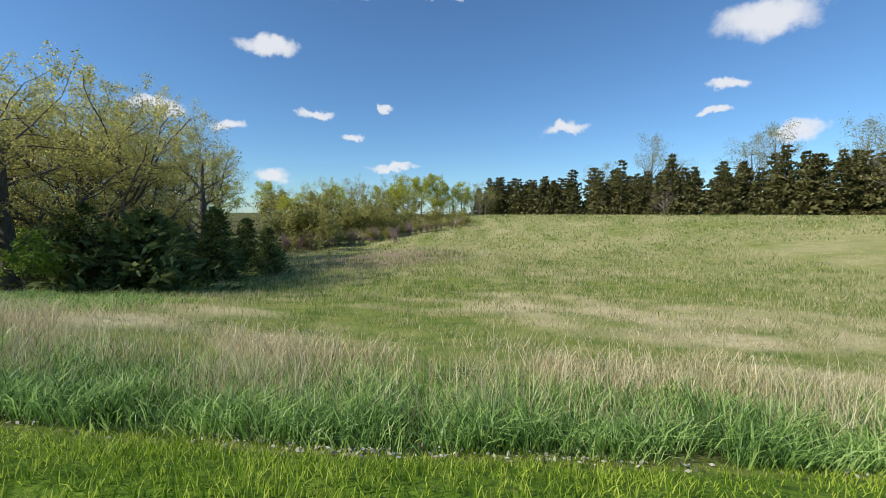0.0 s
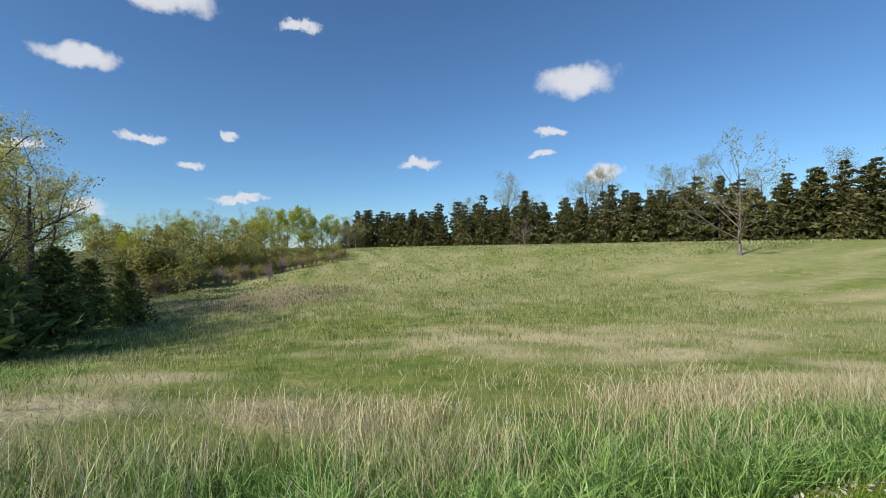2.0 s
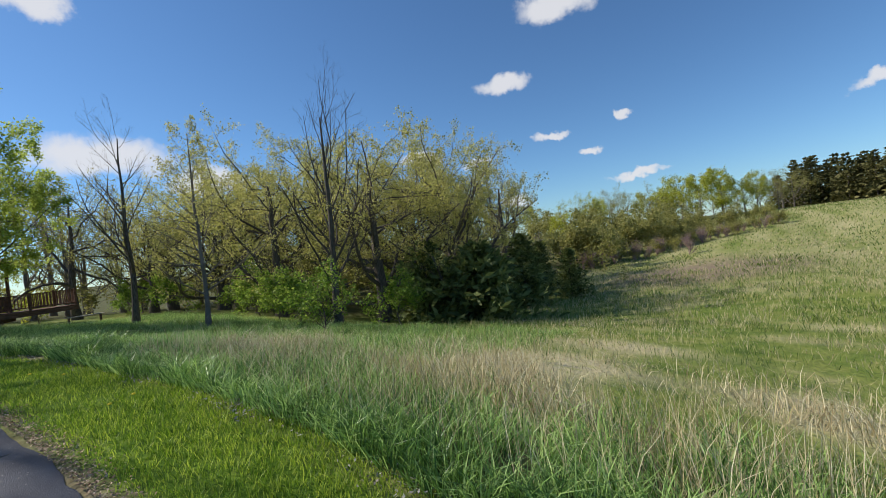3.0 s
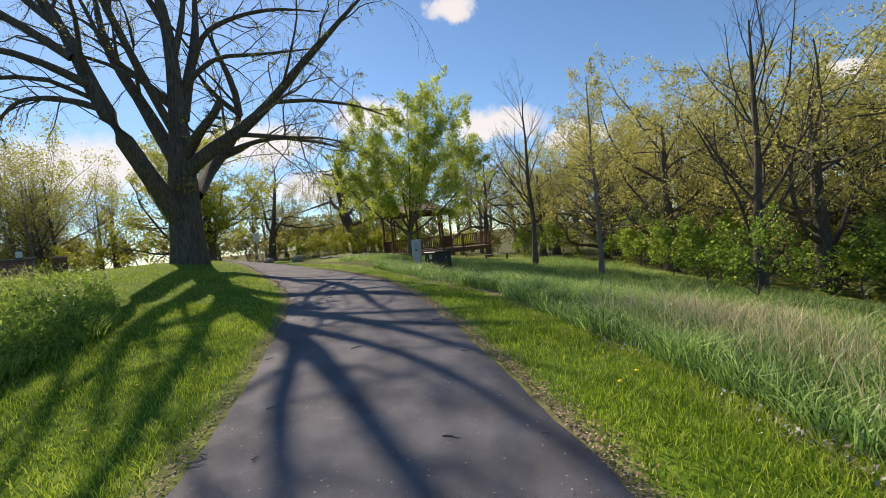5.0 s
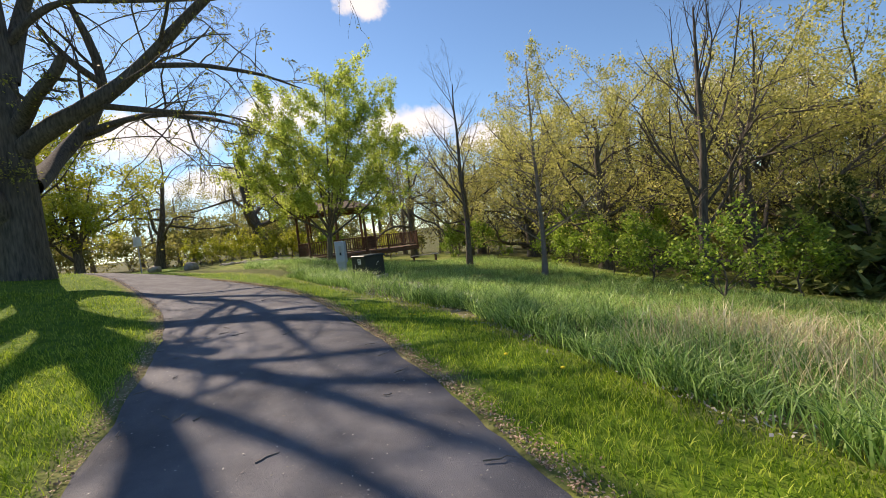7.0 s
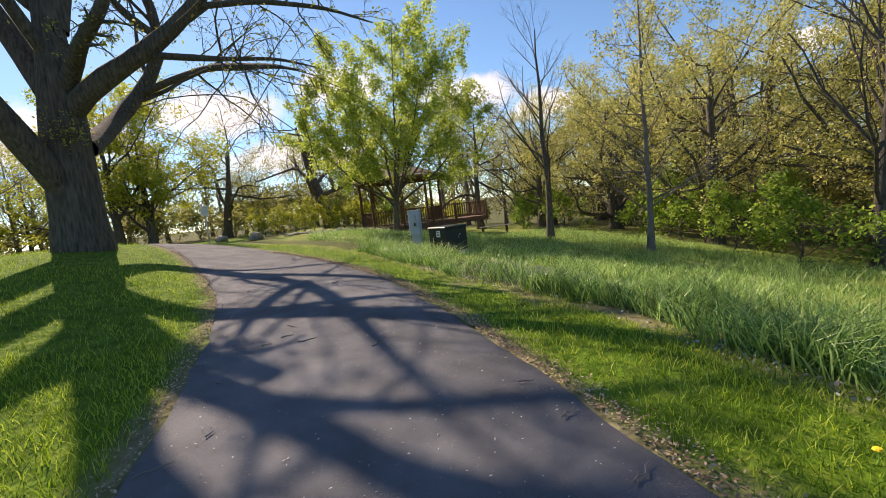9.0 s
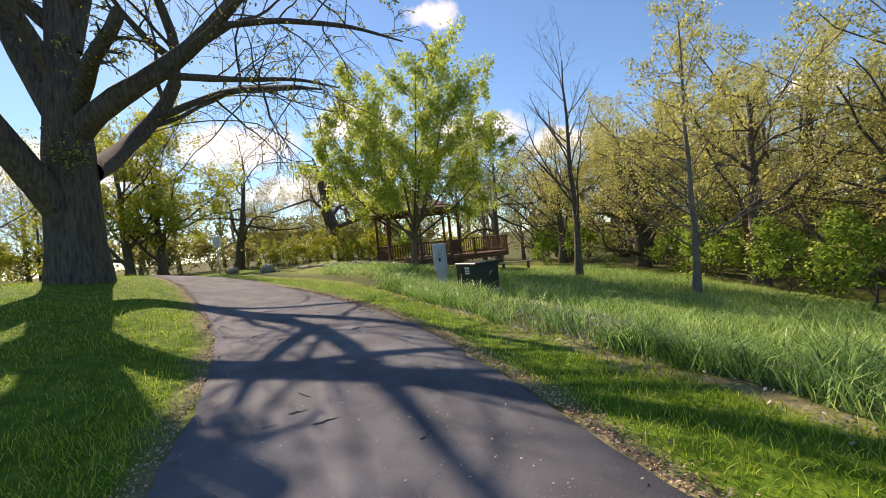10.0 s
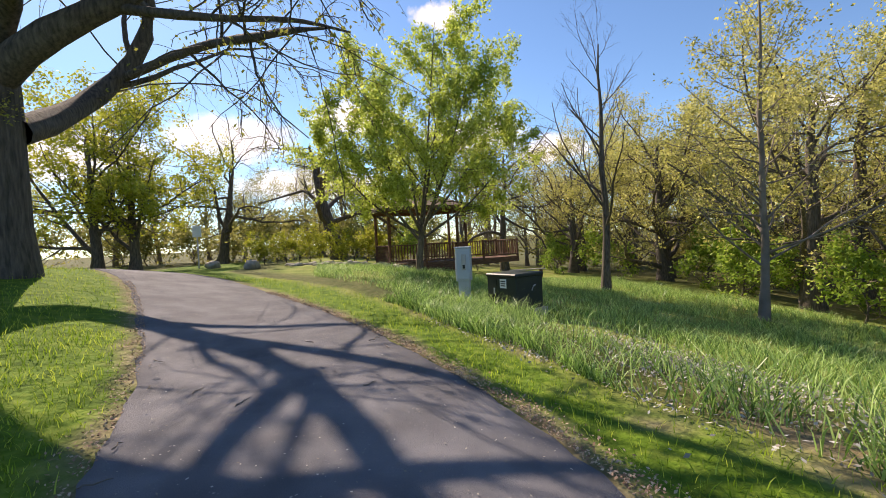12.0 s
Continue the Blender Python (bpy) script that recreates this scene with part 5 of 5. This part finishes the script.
def build_utilities():
    g = float(height(-24.65, 3.15))
    ob = thing("utility_pedestal", pose(-24.7, 3.3, g, 0, 0, 62), "pale grey steel electric meter pedestal standing in grass", "utility box")
    part("base", box((0.24, 0.2, 0.5), (0, 0, 0.15), 0.01), STEEL_GREY, ob)
    part("cabinet", box((0.32, 0.26, 0.72), (0, 0, 0.72), 0.015), STEEL_GREY, ob)
    part("cap", box((0.34, 0.29, 0.03), (0, 0, 1.09), 0.008), STEEL_GREY, ob)
    part("door", box((0.27, 0.016, 0.62), (0, -0.136, 0.71), 0.006), STEEL_GREY, ob)
    meter = part("meter_window", box((0.1, 0.03, 0.34), (0.03, -0.15, 0.78), 0.01), GALV, ob, "dull steel meter panel")
    part("latch", box((0.05, 0.03, 0.08), (0.03, -0.17, 0.68), 0.004), BLACK, meter)
    part("side_panel", box((0.012, 0.2, 0.56), (-0.165, 0, 0.72), 0.004), STEEL_GREY, ob)
    g = float(height(-23.4, 4.05))
    ob = thing("transformer_box", pose(-23.4, 3.9, g, 0, 0, 21), "dark green steel transformer cabinet on a pad", "utility box")
    part("pad", box((0.9, 0.84, 0.16), (0, 0, 0.0), 0.01), CONCRETE, ob)
    bm = box((0.78, 0.72, 0.62), (0, 0, 0.39), 0.02)
    part("cabinet", bm, STEEL_DARK, ob)
    part("lid", box((0.82, 0.76, 0.07), (0, 0, 0.72), 0.02), STEEL_DARK, ob)
    st = part("warning_sticker", box((0.17, 0.006, 0.17), (0.06, -0.363, 0.57), 0), WHITE, ob, "white warning sticker with unreadable print")
    for k in range(3):
        part("print_bar", box((0.12, 0.004, 0.018), (0.06, -0.367, 0.53 + 0.04 * k), 0), BLACK, st)
    part("door_seam", box((0.006, 0.01, 0.52), (-0.12, -0.362, 0.38), 0), BLACK, ob)
    part("handle", box((0.03, 0.02, 0.12), (-0.18, -0.37, 0.42), 0.004), GALV, ob)
    part("hasp", tubes(np.array([[[0.39, 0.05, 0.42], [0.405, 0.08, 0.5], [0.4, 0.14, 0.52]]]), np.full((1, 3), 0.014), 6), GALV, ob, "bent bare-metal hasp")


def build_sign_and_stones():
    ob = thing("sign_post", pose(-41.2, -6.1, float(height(-41.2, -6.1)), 0, 0, 100), "white square sign on a slender metal post", "sign")
    part("post", box((0.07, 0.06, 2.3), (0, 0, 1.1), 0.006), GALV, ob)
    part("sign_plate", box((0.42, 0.02, 0.6), (0, -0.045, 1.95), 0.006), WHITE, ob)
    rng = np.random.default_rng(8)

    def rock(name, x, y, size, label, group=""):
        bm = bmesh.new()
        bmesh.ops.create_icosphere(bm, subdivisions=3, radius=0.5)
        o = rng.uniform(0, 50)
        for v in bm.verts:
            n = v.co.normalized()
            v.co = n * (0.5 + 0.13 * noise.noise(n * 1.6 + Vector((o, 0, 0))) + 0.04 * noise.noise(n * 5 + Vector((0, o, 0))))
            v.co = Vector((v.co.x * size[0], v.co.y * size[1], max(v.co.z, -0.3) * size[2]))
        r = part(name, bm, STONE, None, smooth=True)
        r.matrix_world = pose(x, y, float(height(x, y)) + size[2] * 0.22, 0, 0, rng.uniform(0, 180))
        return tagged(r, label, "rock", group)
    rock("boulder", -40.2, -5.2, (0.9, 0.65, 0.55), "rounded tan boulder at the footpath's edge", "boulders by the footpath")
    rock("boulder", -37.2, -2.9, (0.75, 0.6, 0.6), "rounded pale boulder at the footpath's edge", "boulders by the footpath")
    for k in range(24):
        x, y = -38.4 + 0.07 * k + rng.normal(0, 0.25), -1.4 + 0.24 * k
        rock("edging_stone", x, y, (rng.uniform(0.3, 0.75), rng.uniform(0.25, 0.5), rng.uniform(0.12, 0.3)), "flat grey edging stone before the bushes", "edging stones")


def build_grill_corner():
    g = float(height(-32.5, -16))
    ob = thing("brick_barbecue", pose(-32.6, -16.0, g, 0, 0, 32), "low brick barbecue wall behind the lawn", "barbecue")
    part("core", box((0.34, 1.9, 0.92), (0, 0, 0.42), 0), MORTAR, ob)
    me = None
    for row in range(11):
        for k in range(8):
            yy = -0.84 + 0.24 * k + (0.12 if row % 2 else 0)
            if yy > 0.88:
                continue
            if me is None:
                b = part("brick", box((0.37, 0.225, 0.068), (0, 0, 0), 0.005), BRICK, ob)
                me = b.data
            else:
                b = new("brick", me)
                b.parent = ob
            b.location = (0.0, yy, 0.04 + 0.08 * row)
    part("coping", box((0.44, 2.0, 0.06), (0, 0, 0.92), 0.01), CONCRETE, ob)
    ob = thing("pump_box", pose(-32.7, -15.6, g + 0.94, 0, 0, 30), "green and white box standing on the brick wall", "box")
    part("box_body", box((0.3, 0.3, 0.42), (0, 0, 0.2), 0.02), GREEN_PAINT, ob)
    part("panel", box((0.02, 0.26, 0.3), (0.16, 0, 0.18), 0.005), WHITE, ob)
    ob = thing("wooden_post", pose(-32.4, -17.4, float(height(-32.4, -17.4))), "weathered grey post beside the brick wall", "post")
    part("shaft", box((0.18, 0.18, 1.7), (0, 0, 0.75), 0.02), PALE_WOOD, ob)
    ob = thing("litter_bin", pose(-32.2, -13.6, float(height(-32.2, -13.6)), 0, 0, 30), "brown timber-clad litter bin with pale lid", "litter bin")
    part("liner", box((0.5, 0.5, 0.86), (0, 0, 0.42), 0.02), BLACK, ob)
    for k in range(5):
        for sgn in (-1, 1):
            part("slat", box((0.1, 0.025, 0.84), (-0.22 + 0.11 * k, 0.27 * sgn, 0.44), 0.004), CEDAR, ob)
            part("slat", box((0.025, 0.1, 0.84), (0.27 * sgn, -0.22 + 0.11 * k, 0.44), 0.004), CEDAR, ob)
    part("lid", box((0.62, 0.62, 0.06), (0, 0, 0.9), 0.015), PALE_WOOD, ob)


build_gazebo()
build_utilities()
build_sign_and_stones()
build_grill_corner()
